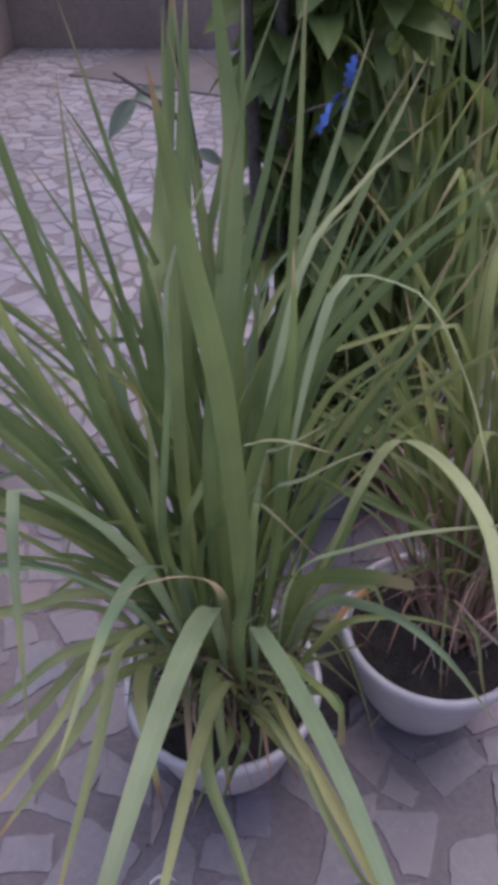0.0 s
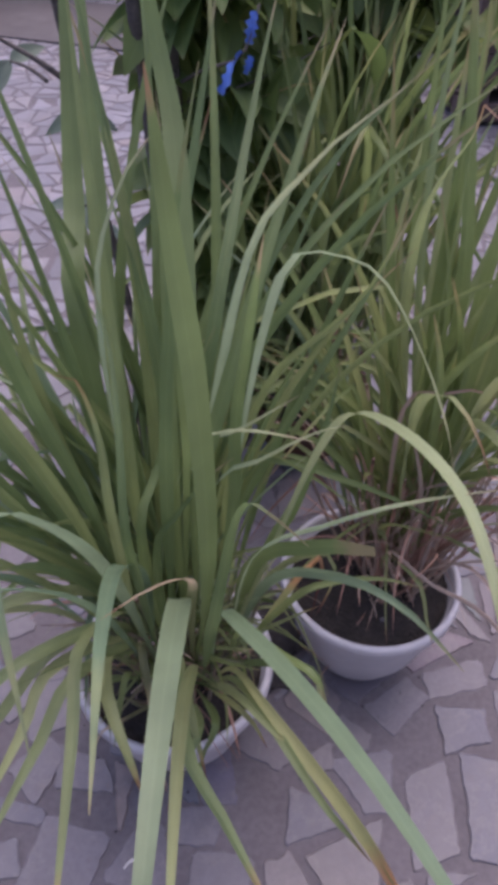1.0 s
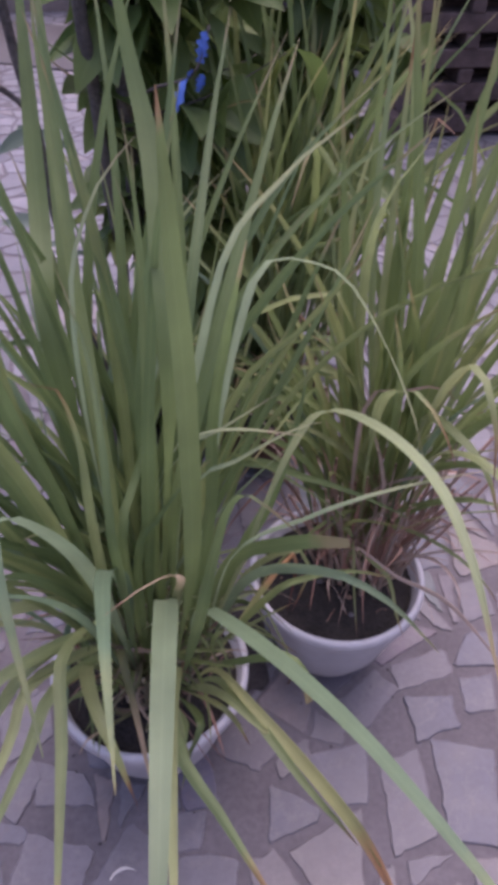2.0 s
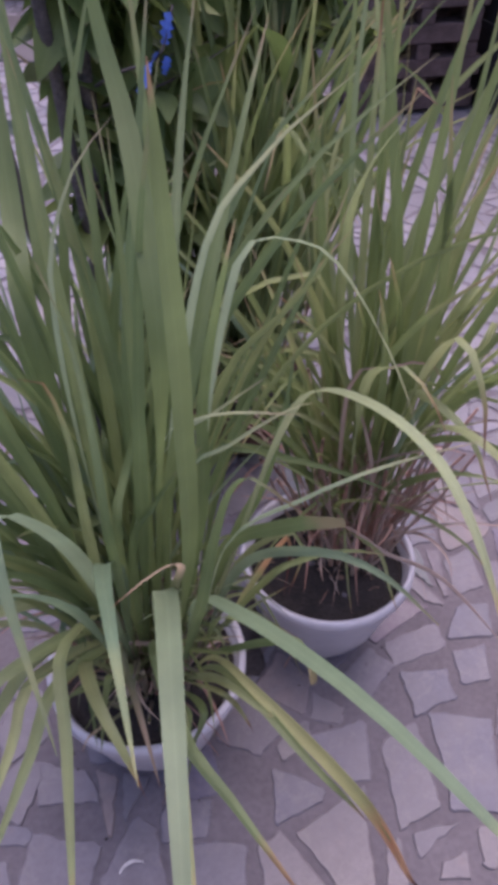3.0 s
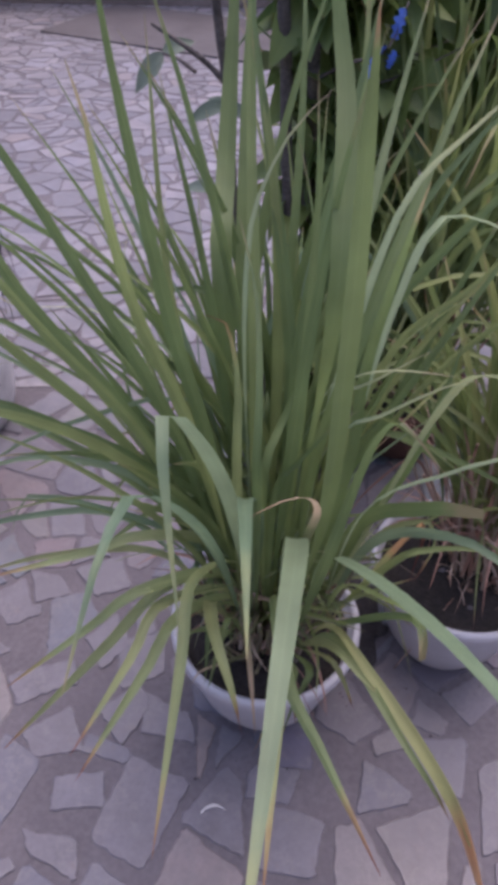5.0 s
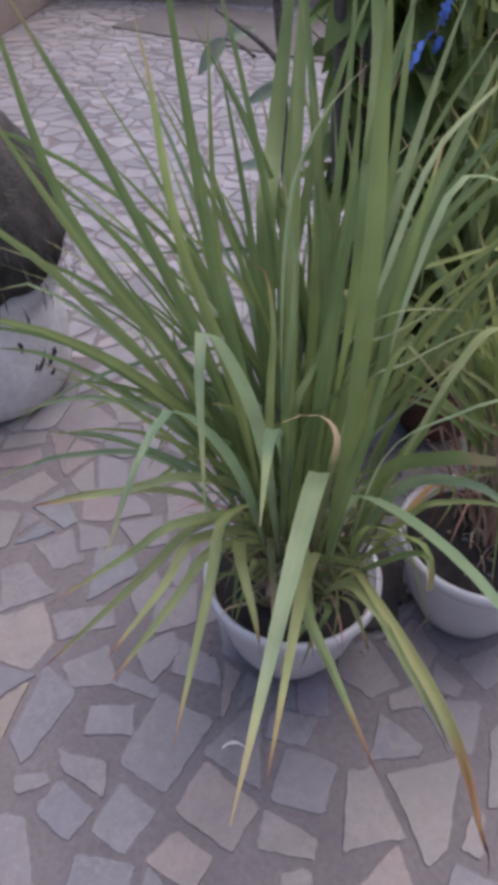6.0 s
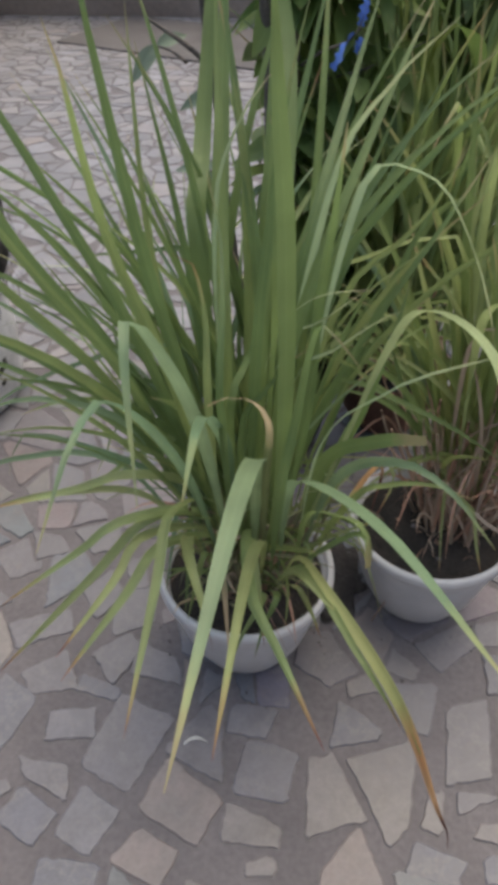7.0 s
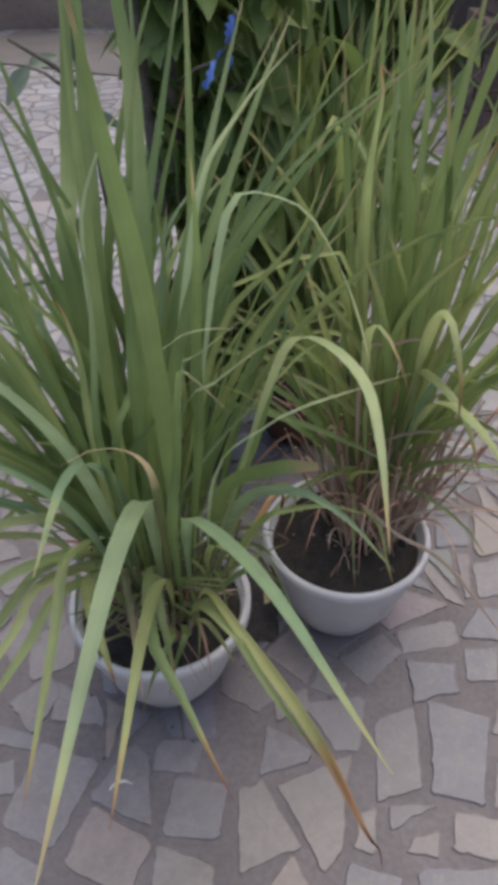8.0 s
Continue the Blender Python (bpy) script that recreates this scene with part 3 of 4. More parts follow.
blade(near_grass, 0.0164, m_leaf, R(0.03, 0.02), (0.15, -0.15, 0.65), (0.18, -0.15, 0.873), (0.241, 0.05, 1.046), (0.28, 0.15, 1.15))
blade(near_grass, 0.0115, m_leaf, R(0.02, 0.03), (0.13, -0.11, 0.7), (0.142, -0.10, 0.94), (0.135, -0.05, 1.1))
# leaves reaching over the other pot
blade(near_grass, 0.0165, m_pale, R(0.06, 0.0), (0.24, -0.24, 0.54), (0.307, -0.337, 0.676), (0.37, -0.39, 0.68), (0.431, -0.433, 0.622), n=24, face=(-0.1, -0.75, 0.65))
blade(near_grass, 0.021, m_leaf, R(0.06, 0.0), (0.22, -0.22, 0.55), (0.29, -0.28, 0.66), (0.345, -0.329, 0.707), blunt=True, fold=0.1, face=(-0.1, -0.75, 0.65))
blade(near_grass, 0.0115, m_yellow, R(0.06, 0.0), (0.25, -0.20, 0.50), (0.32, -0.22, 0.57), (0.33, -0.24, 0.54), (0.307, -0.259, 0.483), face=(-0.1, -0.75, 0.65))
blade(near_grass, 0.0095, m_bright, R(0.06, 0.0), (0.21, -0.29, 0.65), (0.279, -0.383, 0.825), (0.345, -0.415, 0.885), (0.406, -0.454, 0.937), face=(0, -0.25, 0.95))
blade(near_grass, 0.0180, m_leaf, R(0.05, 0.01), (0.245, -0.19, 0.545), (0.273, -0.22, 0.67), (0.299, -0.22, 0.785), (0.318, -0.19, 0.86))
blade(near_grass, 0.0140, m_leaf, R(0.05, 0.02), (0.24, -0.10, 0.55), (0.32, -0.06, 0.80), (0.40, -0.02, 0.98))
blade(near_grass, 0.0150, m_leaf, R(0.04, 0.03), (0.20, -0.06, 0.6), (0.25, 0.0, 0.85), (0.31, 0.05, 1.02))
blade(near_grass, 0.013, m_leaf, R(-0.02, -0.03), (0.018, -0.212, 0.420), (0.014, -0.276, 0.374), (0.010, -0.328, 0.300), face=UP)
blade(near_grass, 0.013, m_pink, R(-0.01, -0.03), (0.064, -0.242, 0.420), (0.078, -0.331, 0.374), (0.090, -0.404, 0.300), face=UP)
blade(near_grass, 0.013, m_pale, R(-0.03, -0.03), (-0.004, -0.187, 0.420), (-0.018, -0.243, 0.374), (-0.029, -0.289, 0.300), face=UP)
blade(near_grass, 0.013, m_yellow, R(0.01, -0.03), (0.141, -0.374, 0.420), (0.112, -0.406, 0.374), (0.088, -0.433, 0.300), face=UP)
blade(near_grass, 0.013, m_leaf, R(0.02, -0.03), (0.162, -0.366, 0.420), (0.144, -0.386, 0.374), (0.129, -0.403, 0.300), face=UP)
blade(near_grass, 0.013, m_leaf, R(-0.02, -0.03), (0.048, -0.288, 0.420), (0.030, -0.316, 0.374), (0.015, -0.338, 0.300), face=UP)
blade(near_grass, 0.013, m_yellow, R(0.03, -0.03), (0.187, -0.347, 0.420), (0.213, -0.351, 0.374), (0.235, -0.355, 0.300), face=UP)
blade(near_grass, 0.012, m_leaf, R(0.06, -0.01), (0.20, -0.30, 0.52), (0.235, -0.41, 0.645), (0.258, -0.448, 0.672), (0.269, -0.457, 0.655), (0.273, -0.462, 0.612), n=26, blunt=True, face=UP)
blade(near_grass, 0.021, m_yellow, R(-0.03, -0.02), (0.02, -0.26, 0.42), (0.03, -0.36, 0.50), (0.06, -0.44, 0.48), (0.075, -0.47, 0.42), face=UP)
blade(near_grass, 0.014, m_yellow, R(0.03, -0.03), (0.186, -0.343, 0.450), (0.232, -0.411, 0.470), (0.275, -0.434, 0.435), n=24, face=(-0.2, -0.5, 0.85))
# leaves in front of the tuft
blade(near_grass, 0.012, m_leaf, R(0.0, -0.02), (0.103, -0.280, 0.656), (0.133, -0.285, 0.740), (0.169, -0.280, 0.791), (0.194, -0.270, 0.805), n=24)
blade(near_grass, 0.014, m_yellow, R(-0.03, -0.01), (0.057, -0.260, 0.690), (0.058, -0.260, 0.833), (0.046, -0.260, 0.909), (0.025, -0.270, 0.926), n=26)
blade(near_grass, 0.012, m_olive, R(0.06, 0.0), (0.269, -0.257, 0.520), (0.315, -0.262, 0.560), (0.381, -0.267, 0.570), (0.445, -0.274, 0.550), n=24, face=(-0.1, -0.75, 0.65))
blade(near_grass, 0.011, m_rust, R(0.07, 0.0), (0.292, -0.230, 0.550), (0.312, -0.240, 0.570), (0.297, -0.272, 0.500), n=20)
blade(near_grass, 0.018, m_yellow, R(0.01, -0.03), (0.117, -0.307, 0.480), (0.132, -0.375, 0.450), (0.146, -0.415, 0.360), n=20, face=(0, -0.5, 0.85))
blade(near_grass, 0.013, m_yellow, R(0.04, -0.03), (0.200, -0.330, 0.440), (0.277, -0.488, 0.455), (0.313, -0.518, 0.410), (0.342, -0.529, 0.350), n=24, face=(-0.2, -0.5, 0.85))
# a broken leaf end hanging beside the far pot
blade(near_grass, 0.010, m_leaf, R(0.05, 0.0), (0.212, -0.276, 0.403), (0.243, -0.356, 0.536), (0.262, -0.407, 0.611), (0.272, -0.432, 0.627), (0.271, -0.464, 0.612), n=30, blunt=True, face=(0, -0.5, 0.85))
rnd = random.Random(11)
stems(near_grass, rnd, 46, m_stem, 0.055, (0.0, 0.0), (0.14, 0.30), 22, (0.0025, 0.005))
stems(near_grass, rnd, 22, m_straw, 0.065, (0.0, 0.0), (0.10, 0.24), 30, (0.002, 0.004))
clump(near_grass, rnd, 18, [m_leaf], 0.075, (2, 22), (0.6, 1.1), (0.007, 0.016), 0.9, z0=0.21, ymin=-0.24)
clump(near_grass, rnd, 38, [m_leaf, m_leaf, m_pale, m_leaf], 0.062, (12, 45), (0.5, 0.95), (0.008, 0.017), 0.8, azimuth=(100, 225), z0=0.21)
clump(near_grass, rnd, 14, [m_leaf, m_leaf, m_olive], 0.06, (8, 34), (0.45, 0.85), (0.008, 0.015), 0.9, azimuth=(20, 95), z0=0.21)
clump(near_grass, rnd, 20, [m_leaf, m_yellow, m_stem], 0.065, (25, 60), (0.18, 0.38), (0.006, 0.011), 0.9, azimuth=(150, 400), z0=0.21)
clump(near_grass, rnd, 8, [m_leaf, m_stem], 0.055, (20, 55), (0.2, 0.36), (0.006, 0.010), 1.2, azimuth=(-70, 30), z0=0.22)
clump(near_grass, rnd, 9, [m_leaf, m_olive], 0.07, (4, 20), (0.75, 1.1), (0.010, 0.018), 0.6, azimuth=(45, 110), z0=0.21)
clump(near_grass, rnd, 7, [m_leaf], 0.07, (3, 17), (0.7, 1.05), (0.010, 0.017), 0.5, azimuth=(10, 80), z0=0.21)
clump(near_grass, rnd, 12, [m_leaf, m_leaf, m_pale], 0.06, (12, 27), (0.55, 0.8), (0.014, 0.021), 0.4, azimuth=(105, 165), z0=0.21)
clump(near_grass, rnd, 30, [m_leaf, m_pale, m_olive, m_bright], 0.06, (4, 38), (0.35, 0.85), (0.0035, 0.0075), 1.3, z0=0.22, ymin=-0.36)
low = random.Random(31)
clump(near_grass, low, 9, [m_leaf, m_pale, m_mid], 0.06, (8, 20), (0.85, 1.1), (0.010, 0.018), 0.35, azimuth=(95, 165), z0=0.21)
clump(near_grass, low, 22, [m_stem, m_olive, m_leaf, m_yellow], 0.06, (20, 62), (0.14, 0.34), (0.005, 0.010), 1.1, azimuth=(-85, 45), offset=(0.015, -0.015), z0=0.215)
clump(near_grass, low, 12, [m_stem, m_pink, m_yellow], 0.06, (25, 60), (0.14, 0.30), (0.005, 0.009), 1.2, azimuth=(170, 275), offset=(-0.015, -0.015), z0=0.215)
clump(near_grass, low, 18, [m_straw, m_sheath], 0.085, (10, 45), (0.14, 0.34), (0.005, 0.010), 0.9, z0=0.21)
stems(near_grass, low, 24, m_stem, 0.07, (0.01, -0.015), (0.12, 0.26), 38, (0.002, 0.004))
clump(near_grass, rnd, 44, [m_straw], 0.08, (5, 65), (0.1, 0.28), (0.003, 0.009), 1.2, z0=0.20)

# the farther lemongrass
far_grass = potted("lemongrass", 0.468, -0.012, 0.168, 0.235, m_pot, "yellowing lemongrass with dry brown sheaths in a white plastic pot", "potted plant")
far_grass["group"] = "potted lemongrass"
S = lambda dx, dy: (0.53 + dx, 0.03 + dy, 0.24)
# arching leaves over the pot
blade(far_grass, 0.016, m_yellow, S(-0.02, -0.02), (0.44, -0.12, 0.70), (0.411, -0.262, 0.868), (0.425, -0.31, 0.868), (0.439, -0.345, 0.832), n=26, face=(0, -0.25, 0.95))
blade(far_grass, 0.021, m_yellow, S(0.0, -0.02), (0.52, -0.10, 0.65), (0.51, -0.202, 0.85), (0.52, -0.27, 0.82), (0.525, -0.30, 0.74), n=26, face=(0, -0.25, 0.95))
blade(far_grass, 0.022, m_yellow, S(0.0, -0.02), (0.54, -0.10, 0.58), (0.545, -0.20, 0.70), (0.58, -0.30, 0.70), (0.61, -0.38, 0.64), n=26, face=(0, -0.25, 0.95))
blade(far_grass, 0.016, m_yellow, S(-0.02, 0.0), (0.449, 0.02, 0.85), (0.40, -0.22, 1.12), (0.387, -0.255, 1.145), (0.40, -0.27, 1.14), n=28)
blade(far_grass, 0.02, m_olive, S(0.0, 0.0), (0.50, -0.03, 0.6), (0.497, -0.05, 0.853), (0.46, 0.0, 1.158), (0.455, 0.01, 1.25))
blade(far_grass, 0.022, m_olive, S(0.0, 0.0), (0.52, -0.07, 0.6), (0.517, -0.10, 0.902), (0.552, -0.10, 1.124), (0.57, -0.1, 1.22))
blade(far_grass, 0.02, m_olive, S(0.01, 0.0), (0.53, -0.03, 0.6), (0.521, -0.05, 0.826), (0.56, 0.0, 1.133), (0.57, 0.02, 1.2))
blade(far_grass, 0.018, m_olive, S(0.0, 0.0), (0.51, 0.0, 0.6), (0.485, 0.0, 0.829), (0.501, 0.05, 1.137), (0.51, 0.06, 1.2))
blade(far_grass, 0.02, m_olive, S(0.02, 0.0), (0.56, -0.02, 0.6), (0.567, -0.05, 0.825), (0.602, -0.05, 0.971), (0.64, -0.05, 1.1))
blade(far_grass, 0.016, m_olive, S(-0.02, 0.0), (0.47, 0.04, 0.6), (0.436, 0.05, 0.806), (0.41, 0.10, 1.103))
blade(far_grass, 0.02, m_olive, S(0.0, 0.0), (0.54, -0.07, 0.65), (0.536, -0.10, 0.877), (0.50, -0.10, 1.108))
blade(far_grass, 0.014, m_pale, S(0.02, 0.0), (0.55, -0.08, 0.6), (0.573, -0.15, 0.754), (0.587, -0.20, 0.83), face=UP)
blade(far_grass, 0.022, m_yellow, S(0.0, -0.02), (0.53, -0.08, 0.60), (0.53, -0.10, 0.687), (0.569, -0.20, 0.682), (0.598, -0.25, 0.595), face=(0, -0.25, 0.95))
blade(far_grass, 0.009, m_straw, S(-0.04, -0.02), (0.451, -0.05, 0.66), (0.485, -0.10, 0.734), (0.525, -0.13, 0.759), (0.546, -0.15, 0.736))
blade(far_grass, 0.008, m_sheath, S(-0.03, -0.03), (0.47, -0.08, 0.38), (0.531, -0.12, 0.34), (0.62, -0.17, 0.305), (0.74, -0.24, 0.16))
blade(far_grass, 0.006, m_straw, S(0.02, 0.0), (0.66, 0.10, 0.26), (0.78, 0.14, 0.14), (0.93, 0.20, 0.02))
blade(far_grass, 0.006, m_straw, S(0.02, 0.0), (0.68, 0.14, 0.24), (0.80, 0.22, 0.15), (0.95, 0.31, 0.03))
blade(far_grass, 0.006, m_straw, S(0.03, 0.0), (0.67, 0.07, 0.24), (0.77, 0.10, 0.15), (0.89, 0.10, 0.03))
rnd = random.Random(23)
stems(far_grass, rnd, 60, m_straw, 0.075, (0.05, 0.035), (0.1, 0.36), 24, (0.002, 0.0045))
dry = random.Random(41)
stems(far_grass, dry, 34, m_sheath, 0.08, (0.055, 0.02), (0.18, 0.42), 24, (0.002, 0.004))
clump(far_grass, dry, 16, [m_sheath, m_straw], 0.075, (8, 35), (0.25, 0.5), (0.004, 0.008), 0.8, offset=(0.055, 0.01), z0=0.21)
clump(far_grass, rnd, 56, [m_olive, m_olive, m_yellow], 0.06, (2, 22), (0.65, 1.1), (0.010, 0.019), 0.5, offset=(0.06, 0.05), z0=0.22, ymin=-0.25)
clump(far_grass, rnd, 13, [m_olive, m_yellow], 0.055, (18, 42), (0.6, 0.9), (0.011, 0.016), 0.6, azimuth=(-60, 60), offset=(0.06, 0.05), z0=0.22)
clump(far_grass, rnd, 10, [m_olive, m_leaf, m_pale], 0.055, (12, 40), (0.4, 0.8), (0.008, 0.016), 1.3, azimuth=(110, 230), offset=(0.05, 0.03), z0=0.22, ymin=-0.25)
clump(far_grass, rnd, 14, [m_yellow, m_olive], 0.06, (12, 40), (0.4, 0.65), (0.007, 0.013), 2.0, azimuth=(170, 370), offset=(0.05, 0.03), z0=0.22, ymin=-0.3)
clump(far_grass, rnd, 15, [m_leaf, m_leaf, m_olive], 0.06, (12, 34), (0.4, 0.7), (0.010, 0.017), 0.7, azimuth=(95, 185), offset=(0.03, 0.05), z0=0.22)
clump(far_grass, rnd, 84, [m_straw], 0.08, (5, 65), (0.12, 0.45), (0.003, 0.007), 1.3, offset=(0.04, 0.02), z0=0.21)

# a third clump behind them
back_grass = potted("lemongrass", 0.44, 0.60, 0.16, 0.20, m_terra, "olive-green lemongrass with dry leaves in a terracotta pot behind the others", "potted plant")
back_grass["group"] = "potted lemongrass"
rnd = random.Random(31)
stems(back_grass, rnd, 40, m_straw, 0.08, (0, 0), (0.12, 0.35), 26, (0.0025, 0.006), 0.16)
clump(back_grass, rnd, 70, [m_leaf, m_olive, m_olive], 0.08, (2, 22), (0.6, 1.1), (0.012, 0.020), 0.5, z0=0.22, ymin=0.05)
clump(back_grass, rnd, 36, [m_leaf], 0.09, (6, 26), (0.45, 0.85), (0.014, 0.022), 0.7, azimuth=(140, 300), z0=0.22, ymin=0.05)
clump(back_grass, rnd, 50, [m_olive, m_leaf], 0.09, (4, 26), (0.6, 1.05), (0.010, 0.018), 0.6, azimuth=(-60, 70), offset=(0.08, 0.02), z0=0.22, ymin=0.05)
clump(back_grass, rnd, 46, [m_leaf, m_leaf, m_olive], 0.11, (22, 62), (0.28, 0.5), (0.012, 0.020), 1.4, azimuth=(170, 300), z0=0.2, ymin=0.12)
clump(back_grass, rnd, 22, [m_straw], 0.09, (10, 60), (0.15, 0.35), (0.003, 0.009), 1.3, z0=0.19, ymin=0.05)


# ---------------------------------------------------------------- the broad-leaved shrub
def oval_leaf(length, width, bend=0.25, n=7):
    bm = bmesh.new()
    uv = bm.loops.layers.uv.verify()
    rows = []
    for i in range(n + 1):
        s = i / n
        w = width / 2 * (math.sin(math.pi * min(1, s * 0.98 + 0.02) ** 0.8)) ** 0.85 + 0.0004
        y, z = length * s, -bend * length * s * s
        rows.append([bm.verts.new((-w, y, z + w * 0.35)), bm.verts.new((-w * 0.5, y, z + w * 0.1)), bm.verts.new((0, y, z)), bm.verts.new((w * 0.5, y, z + w * 0.1)), bm.verts.new((w, y, z + w * 0.35))])
    for i in range(n):
        for k in range(4):
            f = bm.faces.new((rows[i][k], rows[i][k + 1], rows[i + 1][k + 1], rows[i + 1][k]))
            for loop, (u, v) in zip(f.loops, ((k, i), (k + 1, i), (k + 1, i + 1), (k, i + 1))):
                loop[uv].uv = (u / 4, v / n)
    return bm


def shrub(x, y, label, trunks, twigs, leaves, seed, size, zone, pot_mat):
    p = potted("shrub", x, y, 0.15, 0.22, pot_mat, label, "shrub")
    rnd = random.Random(seed)
    o = p.location
    for pts, r0, r1 in trunks:
        bent = spline(pts, 12)
        bent = [q - o + Vector((rnd.uniform(-0.006, 0.006), rnd.uniform(-0.006, 0.006), 0)) for q in bent]
        part("trunk", tube(bent, r0, r1, 48, 10, knots=0.14, seed=seed), m_bark, p)
    shapes = []
    for k in range(4):
        me = bpy.data.meshes.new("leaf")
        b = oval_leaf(size * (0.8 + 0.15 * k), size * (0.55 + 0.05 * k), 0.2 + 0.12 * k)
        b.to_mesh(me)
        b.free()
        me.materials.append(m_broad)
        for f in me.polygons:
            f.use_smooth = True
        shapes.append(me)
    for t in range(twigs):
        e = Vector((rnd.uniform(*zone[0]), rnd.uniform(*zone[1]), rnd.uniform(*zone[2])))
        if e.x < x + 0.12 and e.z < 0.74:
            e = Vector((e.x + 0.12, e.y, e.z + 0.45))
        a = min((q for pts, _, _ in trunks for q in spline(pts, 20)), key=lambda q: (q + Vector((0, 0, 0.14)) - e).length) - o
        e = a + (e - o - a) * rnd.uniform(0.6, 1.0)
        m = (a + e) / 2 + Vector((0, 0, rnd.uniform(-0.02, 0.06)))
        twig = part("twig", tube([a, m, e], 0.0028, 0.001, 7, 5), m_bark, p)
        w = spline([a, m, e], 10)
        for q in range(leaves // twigs):
            ob = new("leaf", rnd.choice(shapes))
            ob.parent = twig
            ob.matrix_basis = Matrix.Translation(w[rnd.randint(3, 10)]) @ pose(0, 0, 0, rnd.uniform(-60, 15), rnd.uniform(-40, 40), rnd.uniform(0, 360))
    return p


shrub_a = shrub(0.14, 0.46, "dark-stemmed broad-leaved shrub in a black plastic pot", [
    ([(0.125, 0.50, 0.18), (0.116, 0.50, 0.6), (0.102, 0.50, 1.0), (0.09, 0.50, 1.5)], 0.014, 0.010),
    ([(0.09, 0.48, 0.18), (0.03, 0.46, 0.6), (0.002, 0.45, 0.87), (-0.012, 0.45, 1.05), (-0.03, 0.45, 1.5)], 0.009, 0.007),
    ([(0.165, 0.52, 0.18), (0.16, 0.52, 0.6), (0.157, 0.52, 0.95), (0.15, 0.52, 1.5)], 0.014, 0.012)],
    76, 690, 5, 0.105, ((0.06, 0.58), (0.5, 0.85), (0.3, 1.45)), m_black)
# a dark pruned branch
o = shrub_a.location
part("branch", tube([Vector(q) - o for q in ((-0.004, 0.45, 0.945), (-0.05, 0.45, 0.985), (-0.125, 0.455, 1.03))], 0.006, 0.003, 12, 7, knots=0.2, seed=2), m_bark, shrub_a)
# a thin shoot that holds the plastic strips
part("twig", tube([Vector(q) - o for q in ((0.157, 0.52, 0.93), (0.20, 0.41, 0.985), (0.25, 0.301, 1.035), (0.272, 0.288, 1.10))], 0.0035, 0.0015, 16, 6), m_bark, shrub_a)
# pruned side shoots with a few large leaves
for tip, (turn, dip) in zip(((-0.132, 0.61, 0.946), (-0.01, 0.56, 0.87), (-0.02, 0.45, 0.75), (0.03, 0.5, 0.66)),
                            ((100, -35), (80, -50), (60, -55), (40, -60))):
    tip = Vector(tip) - shrub_a.location
    foot = tip * 0.55 + (Vector((0.02, 0.46, tip.z - 0.03)) - Vector((shrub_a.location.x, shrub_a.location.y, 0))) * 0.45
    twig = part("twig", tube([foot, (foot + tip) / 2 + Vector((0, 0, 0.006)), tip], 0.004, 0.0025, 7, 6), m_bark, shrub_a)
    for k in range(3):
        ob = part("leaf", oval_leaf(0.055 + 0.0003 * turn - 0.018 * k, 0.022 + 0.00015 * turn - 0.007 * k, 0.3), m_sheen, twig)
        ob.matrix_basis = Matrix.Translation(tip) @ Matrix.Rotation(radians(85 + dip), 4, "X") @ Matrix.Rotation(radians(turn * 1.6 - 20 + (60 + turn) * k + 30 * (k == 2)), 4, "Z")
shrub(0.42, 0.98, "dense dark-green broad-leaved shrub in a terracotta pot", [
    ([(0.42, 0.98, 0.18), (0.42, 0.96, 0.6), (0.40, 0.95, 1.0), (0.40, 0.95, 1.5)], 0.012, 0.006),
    ([(0.45, 1.00, 0.18), (0.52, 1.0, 0.6), (0.56, 1.0, 1.0), (0.58, 1.0, 1.4)], 0.010, 0.005)],
    60, 720, 8, 0.125, ((0.1, 0.92), (0.8, 1.25), (0.3, 1.5)), m_terra)

# ---------------------------------------------------------------- other things
# whitewashed planter with a fibrous stump
planter = tagged(holder("planter", -0.855, 0.62), "whitewashed round planter with a dark fibrous palm stump", "planter")
shell = part("pot", lathe([(0, 0), (0.205, 0), (0.228, 0.018), (0.243, 0.06), (0.25, 0.13), (0.25, 0.22), (0.243, 0.29), (0.236, 0.31), (0.246, 0.33), (0.25, 0.37), (0.242, 0.385), (0.225, 0.38), (0.21, 0.33), (0.0, 0.32)], 56, 0.006, 3), m_limewash, planter, "flaking whitewashed pot")
bm = lathe([(0, 0.33), (0.20, 0.33), (0.262, 0.39), (0.292, 0.46), (0.285, 0.56), (0.25, 0.66), (0.19, 0.74), (0.10, 0.79), (0, 0.80)], 64, 0.05, 8)
bmesh.ops.subdivide_edges(bm, edges=bm.edges, cuts=1, use_grid_fill=True)
for v in bm.verts:
    d = Vector((v.co.x, v.co.y, 0))
    v.co += d.normalized() * 0.016 * noise.noise(v.co * 26) + Vector((0, 0, 0.012 * noise.noise(v.co * 18)))
stump = part("stump", bm, m_fibre, planter, "dark matted fibrous stump")
rnd = random.Random(5)
bm = bmesh.new()
